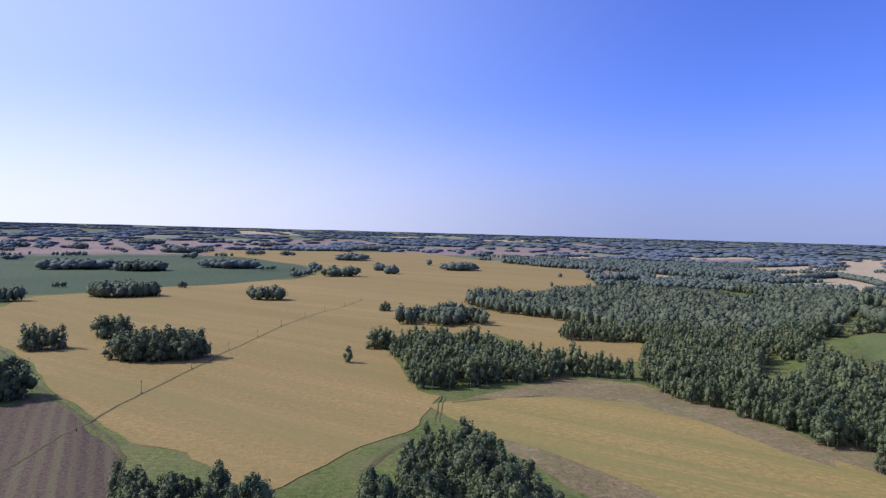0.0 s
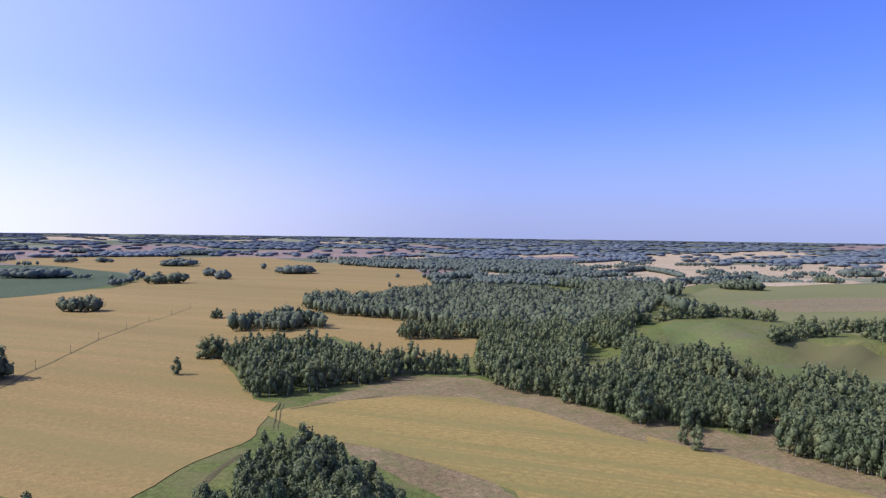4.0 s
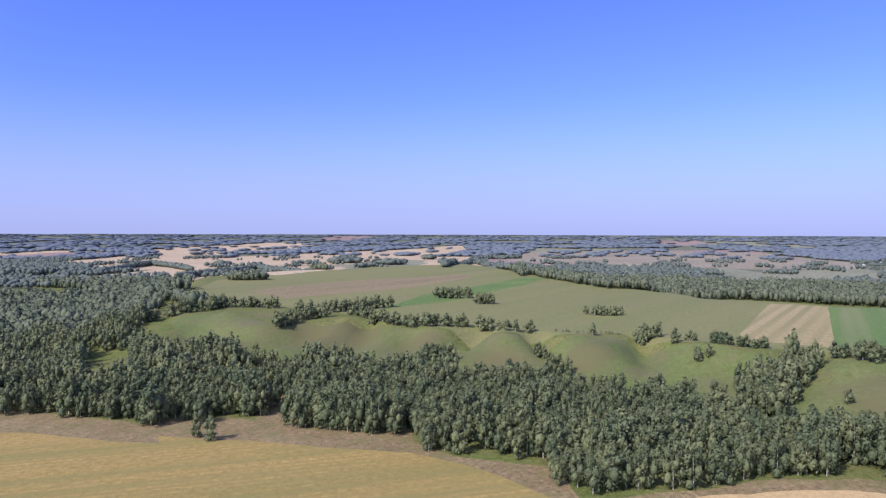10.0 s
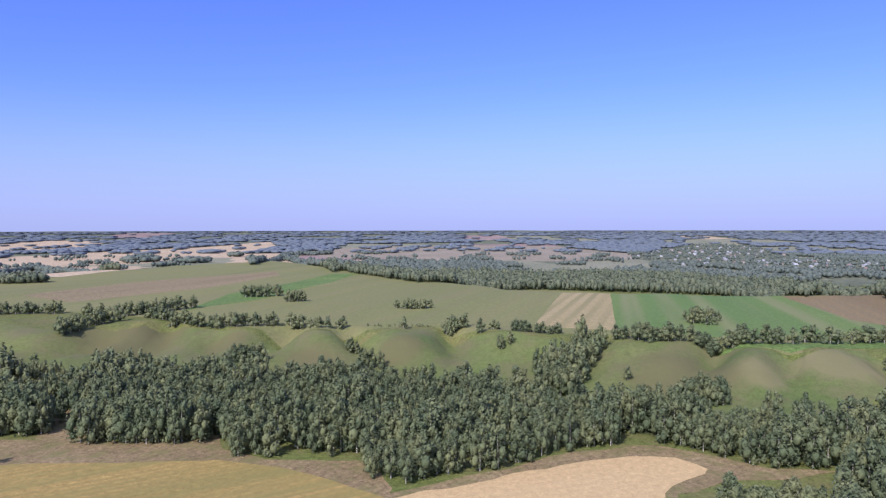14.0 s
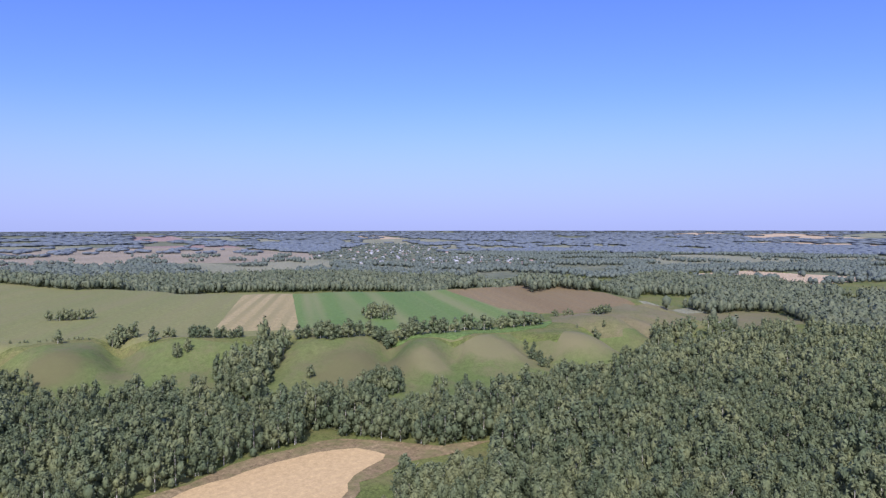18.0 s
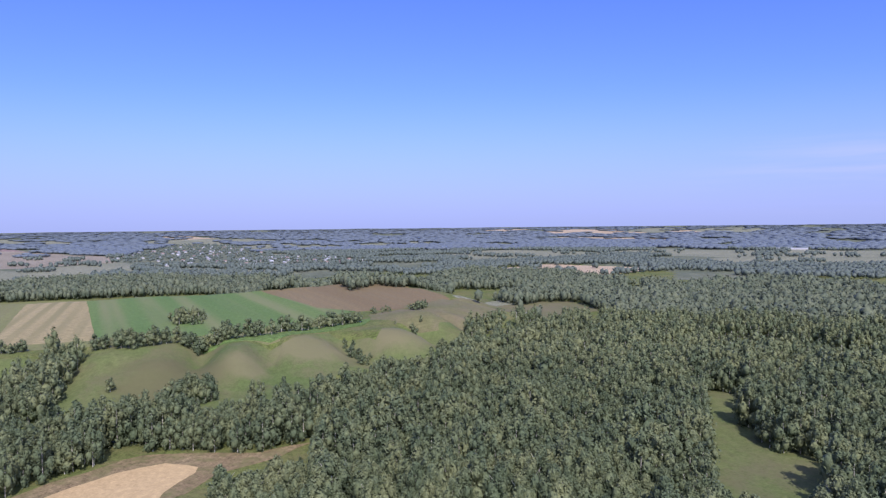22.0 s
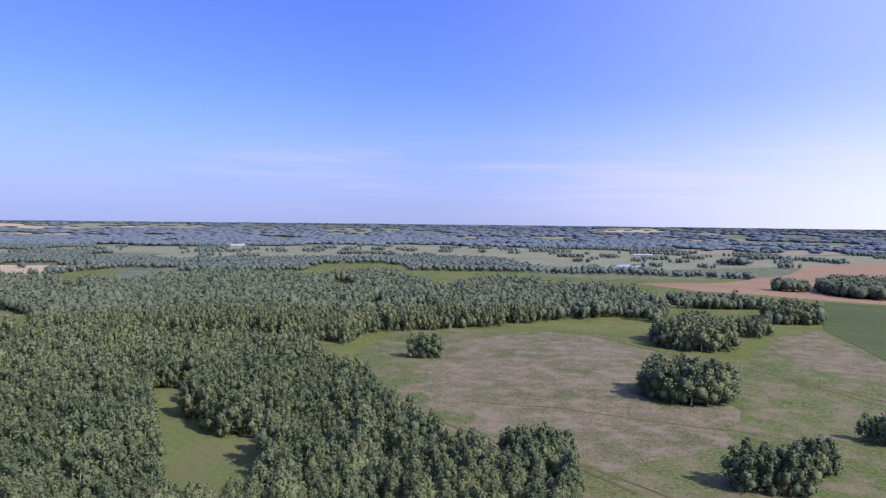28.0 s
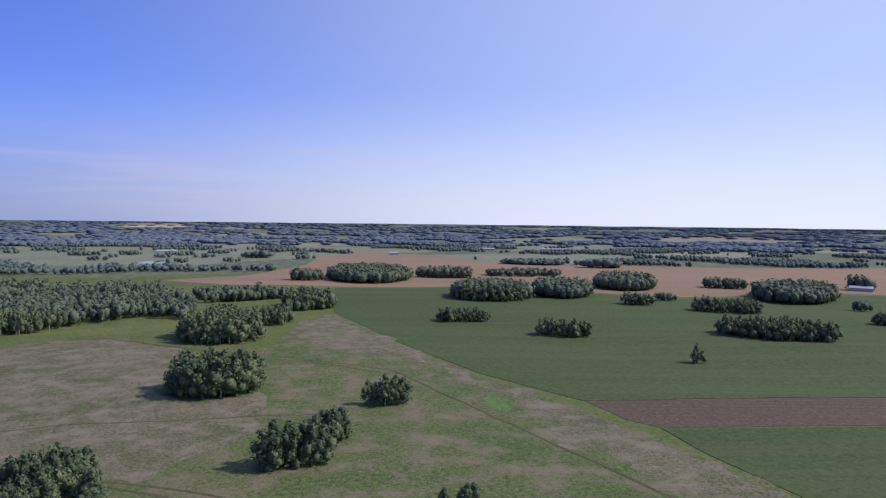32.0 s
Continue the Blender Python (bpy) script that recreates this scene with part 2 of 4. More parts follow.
LAND = {
    "grass": land("grass", (0.075, 0.1, 0.026), (0.1, 0.122, 0.034), (0.135, 0.14, 0.046), 0.014, 0.4, weed=(0.15, 0.13, 0.062), weed_amount=0.6),
    "slope": land("slope_grass", (0.08, 0.112, 0.034), (0.1, 0.126, 0.042), (0.126, 0.134, 0.053), 0.012, 0.3, weed=(0.13, 0.112, 0.064), weed_amount=0.6, mottle=0.45, bump=0.25, spots=((0.156, 0.143, 0.074), (0.108, 0.1, 0.048))),
    "slopedry": land("dry_slope_grass", (0.108, 0.116, 0.048), (0.13, 0.126, 0.058), (0.155, 0.138, 0.072), 0.014, 0.3, weed=(0.155, 0.128, 0.082), weed_amount=0.6, mottle=0.45, bump=0.25),
    "wheat": land("wheat", (0.222, 0.158, 0.06), (0.262, 0.182, 0.071), (0.298, 0.206, 0.085), 0.016, 0.35, rows=7, row_tint=(0.235, 0.168, 0.068), turn=123, weed=(0.2, 0.166, 0.06), weed_amount=0.75, mottle=0.55),
    "greenwheat": land("half_ripe_wheat", (0.215, 0.168, 0.056), (0.278, 0.197, 0.07), (0.33, 0.226, 0.085), 0.022, 0.35, rows=4, row_tint=(0.2, 0.168, 0.06), turn=124, wobble=3.0, weed=(0.175, 0.163, 0.056), weed_amount=0.8, mottle=0.55, row_amount=0.8),
    # wheat far off, its crop colour paled to imitate haze
    "palewheat": land("haze_paled_wheat", (0.33, 0.26, 0.17), (0.37, 0.29, 0.19), (0.4, 0.32, 0.22), 0.006, 0.2),
    "crop": land("green_crop", (0.055, 0.08, 0.045), (0.068, 0.092, 0.05), (0.085, 0.105, 0.058), 0.012, 0.2, rows=14, turn=30),
    "crop2": land("meadow_crop", (0.051, 0.077, 0.026), (0.061, 0.086, 0.029), (0.076, 0.095, 0.035), 0.02, 0.3, rows=9, turn=-81, row_tint=(0.06, 0.083, 0.028), weed=(0.1, 0.1, 0.046), weed_amount=0.5, mottle=0.8),
    "vivid": land("vivid_grass", (0.085, 0.14, 0.04), (0.1, 0.155, 0.044), (0.125, 0.17, 0.052), 0.012, 0.3),
    "stripegreen": land("striped_green", (0.078, 0.14, 0.04), (0.098, 0.155, 0.046), (0.125, 0.17, 0.054), 0.02, 0.3, rows=34, row_tint=(0.165, 0.175, 0.08), turn=82, wobble=0.6, row_amount=0.8, mottle=0.5),
    "tanstripe": land("tan_stripes", (0.235, 0.2, 0.096), (0.27, 0.225, 0.112), (0.3, 0.25, 0.13), 0.02, 0.3, rows=13, row_tint=(0.19, 0.172, 0.08), turn=86, wobble=0.5, row_amount=1.0, mottle=0.5),
    "plateau": land("plateau_meadow", (0.13, 0.146, 0.054), (0.153, 0.163, 0.061), (0.178, 0.177, 0.072), 0.018, 0.3, rows=24, row_tint=(0.162, 0.152, 0.068), turn=85, wobble=1.0, weed=(0.17, 0.145, 0.08), weed_amount=0.4, mottle=0.5),
    "brownstrip": land("mown_brown", (0.17, 0.14, 0.075), (0.2, 0.16, 0.088), (0.225, 0.18, 0.1), 0.02, 0.3, rows=12, turn=85),
    "plough": land("ploughed_soil", (0.07, 0.049, 0.037), (0.09, 0.063, 0.047), (0.112, 0.08, 0.058), 0.03, 0.6, rows=6, row_tint=(0.13, 0.112, 0.06), turn=-26, wobble=5.0, bump=0.9, row_amount=0.7),
    "ploughlight": land("pale_ploughed_soil", (0.15, 0.112, 0.057), (0.17, 0.128, 0.065), (0.192, 0.148, 0.076), 0.02, 0.35, rows=14, row_tint=(0.15, 0.125, 0.07), turn=85, mottle=0.6),
    "ploughred": land("red_ploughed_soil", (0.09, 0.062, 0.046), (0.108, 0.075, 0.054), (0.128, 0.092, 0.064), 0.02, 0.5, rows=6, row_tint=(0.074, 0.066, 0.038), turn=-80, bump=0.9, row_amount=0.8),
    "dry": land("dry_grass", (0.155, 0.115, 0.062), (0.195, 0.145, 0.08), (0.225, 0.175, 0.098), 0.03, 0.4, weed=(0.13, 0.13, 0.05), weed_amount=0.7),
    "sand": land("sandy_stubble", (0.38, 0.272, 0.135), (0.41, 0.296, 0.15), (0.44, 0.326, 0.17), 0.012, 0.4, rows=5, turn=138, row_tint=(0.38, 0.276, 0.148), mottle=0.4),
    "drypink": land("faded_meadow", (0.07, 0.1, 0.029), (0.091, 0.111, 0.037), (0.12, 0.121, 0.052), 0.016, 0.5, weed=(0.18, 0.142, 0.098), weed_amount=0.9, mottle=1.3),
    "fadedpink": land("faded_pink_grass", (0.088, 0.096, 0.042), (0.126, 0.115, 0.064), (0.162, 0.137, 0.09), 0.022, 0.6, weed=(0.21, 0.168, 0.125), weed_amount=0.85, mottle=1.3),
    "orange": land("orange_stubble", (0.22, 0.142, 0.09), (0.245, 0.16, 0.102), (0.27, 0.18, 0.118), 0.012, 0.2, rows=20, turn=-80, row_tint=(0.225, 0.148, 0.094), mottle=0.5),
    # far fields and valley grass: base colours paled to carry the haze of distance
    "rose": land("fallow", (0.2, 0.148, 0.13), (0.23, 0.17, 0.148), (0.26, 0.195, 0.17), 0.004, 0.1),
    "palebrown": land("haze_paled_hillside", (0.2, 0.175, 0.125), (0.23, 0.2, 0.145), (0.255, 0.225, 0.17), 0.006, 0.15),
    "paleg": land("haze_paled_valley_grass", (0.155, 0.165, 0.11), (0.185, 0.19, 0.125), (0.215, 0.215, 0.145), 0.006, 0.15),
    # far grass, greyer and bluer than near grass: haze put into its colour
    "farplain": land("haze_tinted_plain", (0.102, 0.118, 0.072), (0.126, 0.138, 0.086), (0.152, 0.158, 0.102), 0.006, 0.05, weed=(0.094, 0.11, 0.07), weed_amount=0.8),
    "track": land("wheel_track", (0.07, 0.072, 0.03), (0.095, 0.084, 0.04), (0.12, 0.1, 0.052), 0.06, 0.8),
    "earth": land("bare_earth", (0.17, 0.13, 0.09), (0.21, 0.165, 0.115), (0.25, 0.2, 0.145), 0.06, 0.8),
}


def foliage(name, dark, mid, light):
    m, nodes, links, b = material(name, 0.7)
    coords = nodes.new("ShaderNodeNewGeometry")
    info = nodes.new("ShaderNodeObjectInfo")
    tree = noise_node(nodes, links, coords.outputs["Position"], 0.09, 2.0)
    clump = noise_node(nodes, links, coords.outputs["Position"], 1.1, 4.0, 0.75)
    add = nodes.new("ShaderNodeMath")
    add.operation = "MULTIPLY_ADD"
    links.new(info.outputs["Random"], add.inputs[0])
    add.inputs[1].default_value = 0.18
    links.new(tree, add.inputs[2])
    colour = ramp(nodes, links, add.outputs[0], [(0.42, dark), (0.56, mid), (0.72, light)])
    shade = ramp(nodes, links, clump, [(0.3, (0.62, 0.64, 0.66)), (0.7, (1.36, 1.36, 1.3))])
    colour = blend(nodes, links, 1.0, colour, shade, "MULTIPLY")
    links.new(colour, b.inputs["Base Color"])
    bumped = nodes.new("ShaderNodeBump")
    bumped.inputs["Strength"].default_value, bumped.inputs["Distance"].default_value = 0.6, 0.4
    links.new(clump, bumped.inputs["Height"])
    links.new(bumped.outputs[0], b.inputs["Normal"])
    return m


def plain(name, colour, rough=0.8, metal=0.0, grain=3.0, vary=0.25):
    m, nodes, links, b = material(name, rough)
    coords = nodes.new("ShaderNodeNewGeometry").outputs["Position"]
    n = noise_node(nodes, links, coords, grain, 4.0)
    lo, hi = tuple(c * (1 - vary) for c in colour), tuple(min(1, c * (1 + vary)) for c in colour)
    links.new(ramp(nodes, links, n, [(0.3, lo), (0.7, hi)]), b.inputs["Base Color"])
    b.inputs["Metallic"].default_value = metal
    return m


# leaf green with its blue raised to stand in for haze
LEAVES = foliage("birch_leaves", (0.072, 0.095, 0.053), (0.1, 0.121, 0.064), (0.139, 0.153, 0.076))
# woods far off: aerial haze is painted into the leaves as a bluer colour
DISTANT_HAZED_LEAVES = foliage("distant_haze_tinted_leaves", (0.1, 0.122, 0.15), (0.109, 0.132, 0.162), (0.118, 0.142, 0.172))
FAR_HAZED_LEAVES = foliage("far_haze_tinted_leaves", (0.076, 0.097, 0.084), (0.092, 0.113, 0.099), (0.109, 0.129, 0.111))
# the same birches at middle distance, some haze mixed into the leaf colour
HAZED_WOOD_LEAVES = foliage("haze_tinted_birch_leaves", (0.07, 0.089, 0.06), (0.092, 0.11, 0.072), (0.119, 0.134, 0.085))
BARK = plain("birch_bark", (0.42, 0.4, 0.36), 0.85, grain=2.5, vary=0.5)
POLE_WOOD = plain("weathered_pole", (0.16, 0.13, 0.1), 0.9)
PORCELAIN = plain("porcelain", (0.75, 0.75, 0.72), 0.4)
WHITEWASH = plain("whitewashed_wall", (0.36, 0.355, 0.35), 0.9)
SLATE = plain("grey_roof", (0.24, 0.25, 0.28), 0.8)
TIN = plain("pale_tin_roof", (0.36, 0.375, 0.4), 0.6)
RUST = plain("rust_roof", (0.24, 0.17, 0.15), 0.8)

# ---- the lie of the land ----
PLATEAU = [(300, 498), (349, 521), (330, 412), (385, 417), (425, 397), (396, 302), (421, 275), (422, 224), (451, 190), (452, 152), (450, 113), (446,
    70), (459, 44), (450, 0), (442, -39), (445, -3), (453, -40), (462, -72), (465, -112), (502, -147), (546, -184), (599, -228), (672, -241), (793,
    -232), (877, -189), (824, -74), (802, 6), (798, 131), (815, 256), (813, 246), (902, 406), (1114, 664), (1319, 939), (1066, 1010), (672, 1001),
    (392, 659)]
GULLIES = [(380, 403, 312, 407), (416, 392, 368, 363), (446, 294, 370, 282), (437, 255, 378, 189), (473, 184, 380, 139), (477, 74, 345, 81), (477, -1,
    400, 9), (454, -40, 379, -33), (467, -85, 424, -97), (519, -149, 451, -163), (552, -184, 511, -206), (404, 339, 368, 319)]
KNOLLS = [(350, 501), (400, 391), (385, 339), (400, 257), (415, 195), (432, 127), (417, -18), (443, -61), (444, -119), (536, -170), (432, 35)]


def smooth(a, lo, hi):
    s = np.clip((a - lo) / (hi - lo), 0, 1)
    return s * s * (3 - 2 * s)


def edge_distance(x, y, corners):
    """Signed distance to a closed outline, positive inside."""
    best, inside = np.full(x.shape, 1e18), np.zeros(x.shape, bool)
    for (ax, ay), (bx, by) in zip(corners, corners[1:] + corners[:1]):
        s = np.clip(((x - ax) * (bx - ax) + (y - ay) * (by - ay)) / ((bx - ax) ** 2 + (by - ay) ** 2 + 1e-9), 0, 1)
        best = np.minimum(best, (x - ax - s * (bx - ax)) ** 2 + (y - ay - s * (by - ay)) ** 2)
        inside ^= ((ay > y) != (by > y)) & (x < (bx - ax) * (y - ay) / (by - ay + 1e-12) + ax)
    return np.sqrt(best) * np.where(inside, 1, -1)


def far_rise(r):
    """Past 2.6 km the land is drawn in and tilts up, so that it still ends at the horizon."""
    return smooth(r, 2600, 6600) / smooth(np.array(4840.0), 2600, 6600)


def within(x, y, corners, margin=0.0):
    """Which points lie inside a closed outline, by at least the margin."""
    px, py = [p[0] for p in corners], [p[1] for p in corners]
    k = np.where((x > min(px) - 1) & (x < max(px) + 1) & (y > min(py) - 1) & (y < max(py) + 1))[0]
    found = np.zeros(x.shape, bool)
    if len(k):
        found[k] = edge_distance(x[k], y[k], corners) > margin
    return found


def terrain(x, y):
    """Height of the ground: a plain, the low plateau with its gullied slope, and the rise towards the horizon."""
    r = np.hypot(x, y)
    z = 1.2 * np.sin(x / 83 + 1.0) * np.sin(y / 97) + 0.6 * np.sin(x / 41 + y / 53)
    z = z * smooth(r, 150, 500)
    d = edge_distance(x, y, PLATEAU)
    gully = np.abs(np.sin(x / 37 + 1.3 * np.sin(y / 61))) ** 0.6 * np.abs(np.cos(y / 43 + 0.9 * np.sin(x / 71))) ** 0.5
    near = smooth(1500 - r, 0, 500)
    z = z * (1 - 0.5 * near * smooth(d, 0, 30)) + 17 * smooth(d + 30 * (gully - 0.55) * near * smooth(90 - np.abs(d), 0, 60), -75, 12)
    rise = np.clip(z / 17, 0, 1)
    for kx, ky in KNOLLS:
        z = z + 5.0 * np.exp(-((x - kx) ** 2 + (y - ky) ** 2) / 26.0 ** 2)
    for ax, ay, bx, by in GULLIES:
        s = np.clip(((x - ax) * (bx - ax) + (y - ay) * (by - ay)) / ((bx - ax) ** 2 + (by - ay) ** 2), 0, 1)
        off = np.hypot(x - ax - s * (bx - ax), y - ay - s * (by - ay))
        z = z - 15.0 * smooth(s, -0.2, 0.4) * np.exp(-((off / (7 + 9 * s)) ** 2)) * rise
    return z + 72 * far_rise(r)


def ground_z(x, y):
    return float(terrain(np.array([float(x)]), np.array([float(y)]))[0])


DRY_SPOTS = [(373, 394, 13, 1), (373, 238, 16, 1), (388, 319, 11, 1), (405, 192, 11, 1), (409, 18, 20, 1), (410, -22, 8, 0), (439, -62, 14, 0), (452,
    -129, 18, 0), (579, -210, 29, 0), (383, 399, 27, 1)]   # x, y, reach, 1: brown, 0: tan
FIELDS, WOODS, CLEARINGS = [], [], []
chance = random.Random(3)
for i in range(130):
    a, r = chance.uniform(-45, 240), chance.uniform(1350, 4500)
    if 82 < a < 165 and chance.random() < 0.45:
        continue
    cx, cy = r * math.sin(radians(a)), r * math.cos(radians(a))
    u = Vector((math.cos(0.5), math.sin(0.5))) * chance.uniform(90, 330)
    v = Vector((-math.sin(0.5), math.cos(0.5))) * chance.uniform(70, 260)
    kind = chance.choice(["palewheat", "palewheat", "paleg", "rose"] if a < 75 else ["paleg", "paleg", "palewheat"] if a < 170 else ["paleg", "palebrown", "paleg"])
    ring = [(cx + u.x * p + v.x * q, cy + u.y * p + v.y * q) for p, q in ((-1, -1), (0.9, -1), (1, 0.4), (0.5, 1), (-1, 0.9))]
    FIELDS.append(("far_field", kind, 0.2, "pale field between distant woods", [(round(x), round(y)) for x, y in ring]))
FIELDS.append(('far_field', 'rose', 0.3, 'far reddish-brown fallow field', [(-1263, 1571), (-762, 2055), (-723, 2655), (-417, 3124), (-628, 3439),
    (-1457, 3054), (-1791, 2795), (-2091, 2600)]))
FIELDS.append(('far_field', 'rose', 0.3, 'far reddish-brown fallow field', [(-201, 2640), (238, 2485), (739, 3261), (637, 3592), (-219, 3225)]))
FIELDS.append(('crop_field', 'crop', 0.2, 'green crop field with dark groves in it', [(-590, 734), (-507, 792), (-453, 876), (-380, 1007), (-294,
    1083), (-253, 1393), (-333, 1614), (-544, 1941), (-739, 1995), (-881, 1849), (-1061, 1657), (-1178, 1465)]))
FIELDS.append(('wheat_field', 'wheat', 0.25, 'ripe golden wheat field crossed by a pole line', [(-155, 311), (-204, 361), (-249, 422), (-309, 484),
    (-431, 626), (-440, 687), (-473, 801), (-442, 855), (-386, 979), (-315, 1062), (-251, 1171), (-249, 1435), (-322, 1624), (-513, 1883), (-748,
    2111), (-749, 2523), (-469, 2574), (-95, 2718), (136, 2148), (355, 1993), (326, 1542), (202, 770), (179, 604), (142, 492), (89, 490), (50, 608),
    (-19, 606), (-48, 566), (-30, 471), (-12, 386), (1, 374), (-11, 310), (-31, 284), (-45, 254), (-53, 236), (-59, 229), (-75, 243), (-98, 269),
    (-125, 279)]))
FIELDS.append(('ploughed_field', 'plough', 0.12, 'dark brown ploughed field with curved furrows', [(-258, 306), (-208, 325), (-199, 347), (-156, 302),
    (-123, 265), (-106, 224), (-92, 193), (-167, 189)]))
FIELDS.append(('wheat_field', 'greenwheat', 0.25, 'half-ripe wheat field with curved drill rows', [(-6, 354), (5, 362), (38, 374), (75, 381), (107,
    369), (134, 325), (154, 278), (172, 236), (191, 218), (208, 191), (212, 154), (213, 138), (159, 125), (79, 175), (82, 230), (71, 244), (53, 269),
    (31, 290), (12, 322)]))
FIELDS.append(('stubble_strip', 'dry', 0.1, 'brown dry grass strip along the wood', [(14, 368), (38, 374), (75, 381), (107, 369), (134, 325), (154,
    278), (172, 236), (191, 218), (208, 191), (212, 154), (213, 146), (222, 164), (226, 188), (242, 203), (211, 246), (183, 275), (170, 308), (152,
    368), (124, 424), (77, 439)]))
FIELDS.append(('stubble_strip', 'dry', 0.1, 'brown dry grass strip at the foot of the wheat', [(28, 297), (44, 285), (62, 261), (78, 236), (83, 213),
    (63, 211), (52, 236), (40, 261), (29, 280)]))
FIELDS.append(('dry_patch', 'dry', 0.1, 'brown dry grass between birches', [(208, 272), (208, 243), (263, 301), (234, 297)]))
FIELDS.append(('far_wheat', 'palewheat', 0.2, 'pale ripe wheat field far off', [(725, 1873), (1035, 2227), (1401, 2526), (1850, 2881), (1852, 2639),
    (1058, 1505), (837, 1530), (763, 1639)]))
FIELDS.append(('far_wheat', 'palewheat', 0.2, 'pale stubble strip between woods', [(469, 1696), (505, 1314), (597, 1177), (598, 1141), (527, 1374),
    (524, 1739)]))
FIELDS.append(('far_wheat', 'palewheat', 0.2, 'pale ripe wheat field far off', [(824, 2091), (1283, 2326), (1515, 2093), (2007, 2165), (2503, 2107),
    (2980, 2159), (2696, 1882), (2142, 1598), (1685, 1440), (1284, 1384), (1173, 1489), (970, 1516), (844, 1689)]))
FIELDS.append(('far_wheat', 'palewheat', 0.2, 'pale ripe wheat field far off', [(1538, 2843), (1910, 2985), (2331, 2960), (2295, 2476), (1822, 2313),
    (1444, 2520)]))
FIELDS.append(('meadow', 'plateau', 0.15, 'olive hay meadow on the plateau', [(408, 677), (619, 897), (1045, 990), (1649, 1173), (1099, 655), (890,
    401), (1001, 303), (962, 136), (772, -79), (548, -67), (450, -46), (468, 0), (474, 46), (482, 75), (456, 115), (455, 153), (474, 199), (436, 232),
    (414, 270), (415, 316), (433, 392), (437, 531)]))
FIELDS.append(('mown_strip', 'brownstrip', 0.2, 'brown mown strip in the meadow', [(523, 700), (702, 738), (838, 725), (984, 700), (903, 632), (670,
    580), (500, 599)]))
FIELDS.append(('grass_strip', 'vivid', 0.2, 'vivid green grass strip in the meadow', [(475, 437), (627, 509), (727, 517), (960, 572), (993, 543),
    (814, 485), (579, 441), (509, 444)]))
FIELDS.append(('mown_strip', 'tanstripe', 0.2, 'tan mown stripes in the meadow', [(508, 128), (781, 165), (960, 125), (497, 68), (493, 116)]))
FIELDS.append(('crop_field', 'stripegreen', 0.3, 'striped green crop field on the plateau', [(507, 68), (954, 139), (986, 8), (808, -62), (624, -97),
    (590, -127), (530, -65), (492, 4)]))
FIELDS.append(('ploughed_field', 'ploughlight', 0.12, 'reddish-brown ploughed field on the plateau tip', [(808, -62), (839, -124), (1081, -233), (795,
    -233), (670, -241), (608, -194), (588, -162), (587, -126), (624, -97)]))
FIELDS.append(('crop_field', 'vivid', 0.3, 'vivid green strip below a row of trees', [(457, 69), (464, 4), (455, -48), (504, -113), (541, -130), (525,
    -108), (489, -52), (464, 19)]))
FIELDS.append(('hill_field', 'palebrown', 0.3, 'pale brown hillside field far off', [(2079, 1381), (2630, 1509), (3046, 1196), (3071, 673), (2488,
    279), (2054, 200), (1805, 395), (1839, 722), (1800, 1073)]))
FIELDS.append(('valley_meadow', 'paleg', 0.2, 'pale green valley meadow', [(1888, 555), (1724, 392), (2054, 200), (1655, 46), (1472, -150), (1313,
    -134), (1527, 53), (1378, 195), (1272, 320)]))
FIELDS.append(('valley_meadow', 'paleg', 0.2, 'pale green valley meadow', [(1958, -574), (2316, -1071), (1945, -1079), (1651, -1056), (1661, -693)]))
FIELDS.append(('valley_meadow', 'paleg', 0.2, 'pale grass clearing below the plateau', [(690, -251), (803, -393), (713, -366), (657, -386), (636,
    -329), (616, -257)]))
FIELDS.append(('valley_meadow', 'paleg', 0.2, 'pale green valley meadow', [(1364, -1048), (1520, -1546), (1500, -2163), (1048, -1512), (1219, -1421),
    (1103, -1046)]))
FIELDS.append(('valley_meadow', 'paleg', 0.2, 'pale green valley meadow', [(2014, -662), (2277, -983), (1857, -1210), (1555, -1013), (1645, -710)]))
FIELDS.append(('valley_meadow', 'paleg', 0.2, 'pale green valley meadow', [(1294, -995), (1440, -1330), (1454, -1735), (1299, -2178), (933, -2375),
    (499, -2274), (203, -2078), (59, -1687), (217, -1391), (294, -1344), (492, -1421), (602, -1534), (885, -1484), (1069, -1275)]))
FIELDS.append(('orange_field', 'orange', 0.2, 'orange-tan harvested field with groves', [(216, -1076), (108, -1119), (6, -1432), (-34, -1736), (-150,
    -1970), (-319, -1820), (-398, -1575), (-547, -1418), (-758, -1318), (-1223, -1277), (-1470, -1197), (-882, -716), (-697, -788), (-455, -790),
    (-332, -858), (-197, -938), (-42, -947), (110, -980)]))
FIELDS.append(('crop_field', 'crop2', 0.2, 'wide green crop field with dark groves', [(-26, -694), (-35, -929), (-193, -922), (-325, -841), (-447,
    -776), (-683, -771), (-869, -706), (-374, -301), (-300, -311), (-137, -328), (-101, -395), (-64, -508)]))
FIELDS.append(('crop_field', 'crop2', 0.2, 'green crop field', [(-153, -277), (-253, -261), (-319, -257), (-200, -160), (-151, -168), (-161, -199),
    (-154, -243)]))
FIELDS.append(('ploughed_field', 'ploughred', 0.12, 'red-brown ploughed strip with furrows', [(-138, -326), (-299, -309), (-372, -300), (-319, -257),
    (-255, -263), (-154, -278), (-144, -292)]))
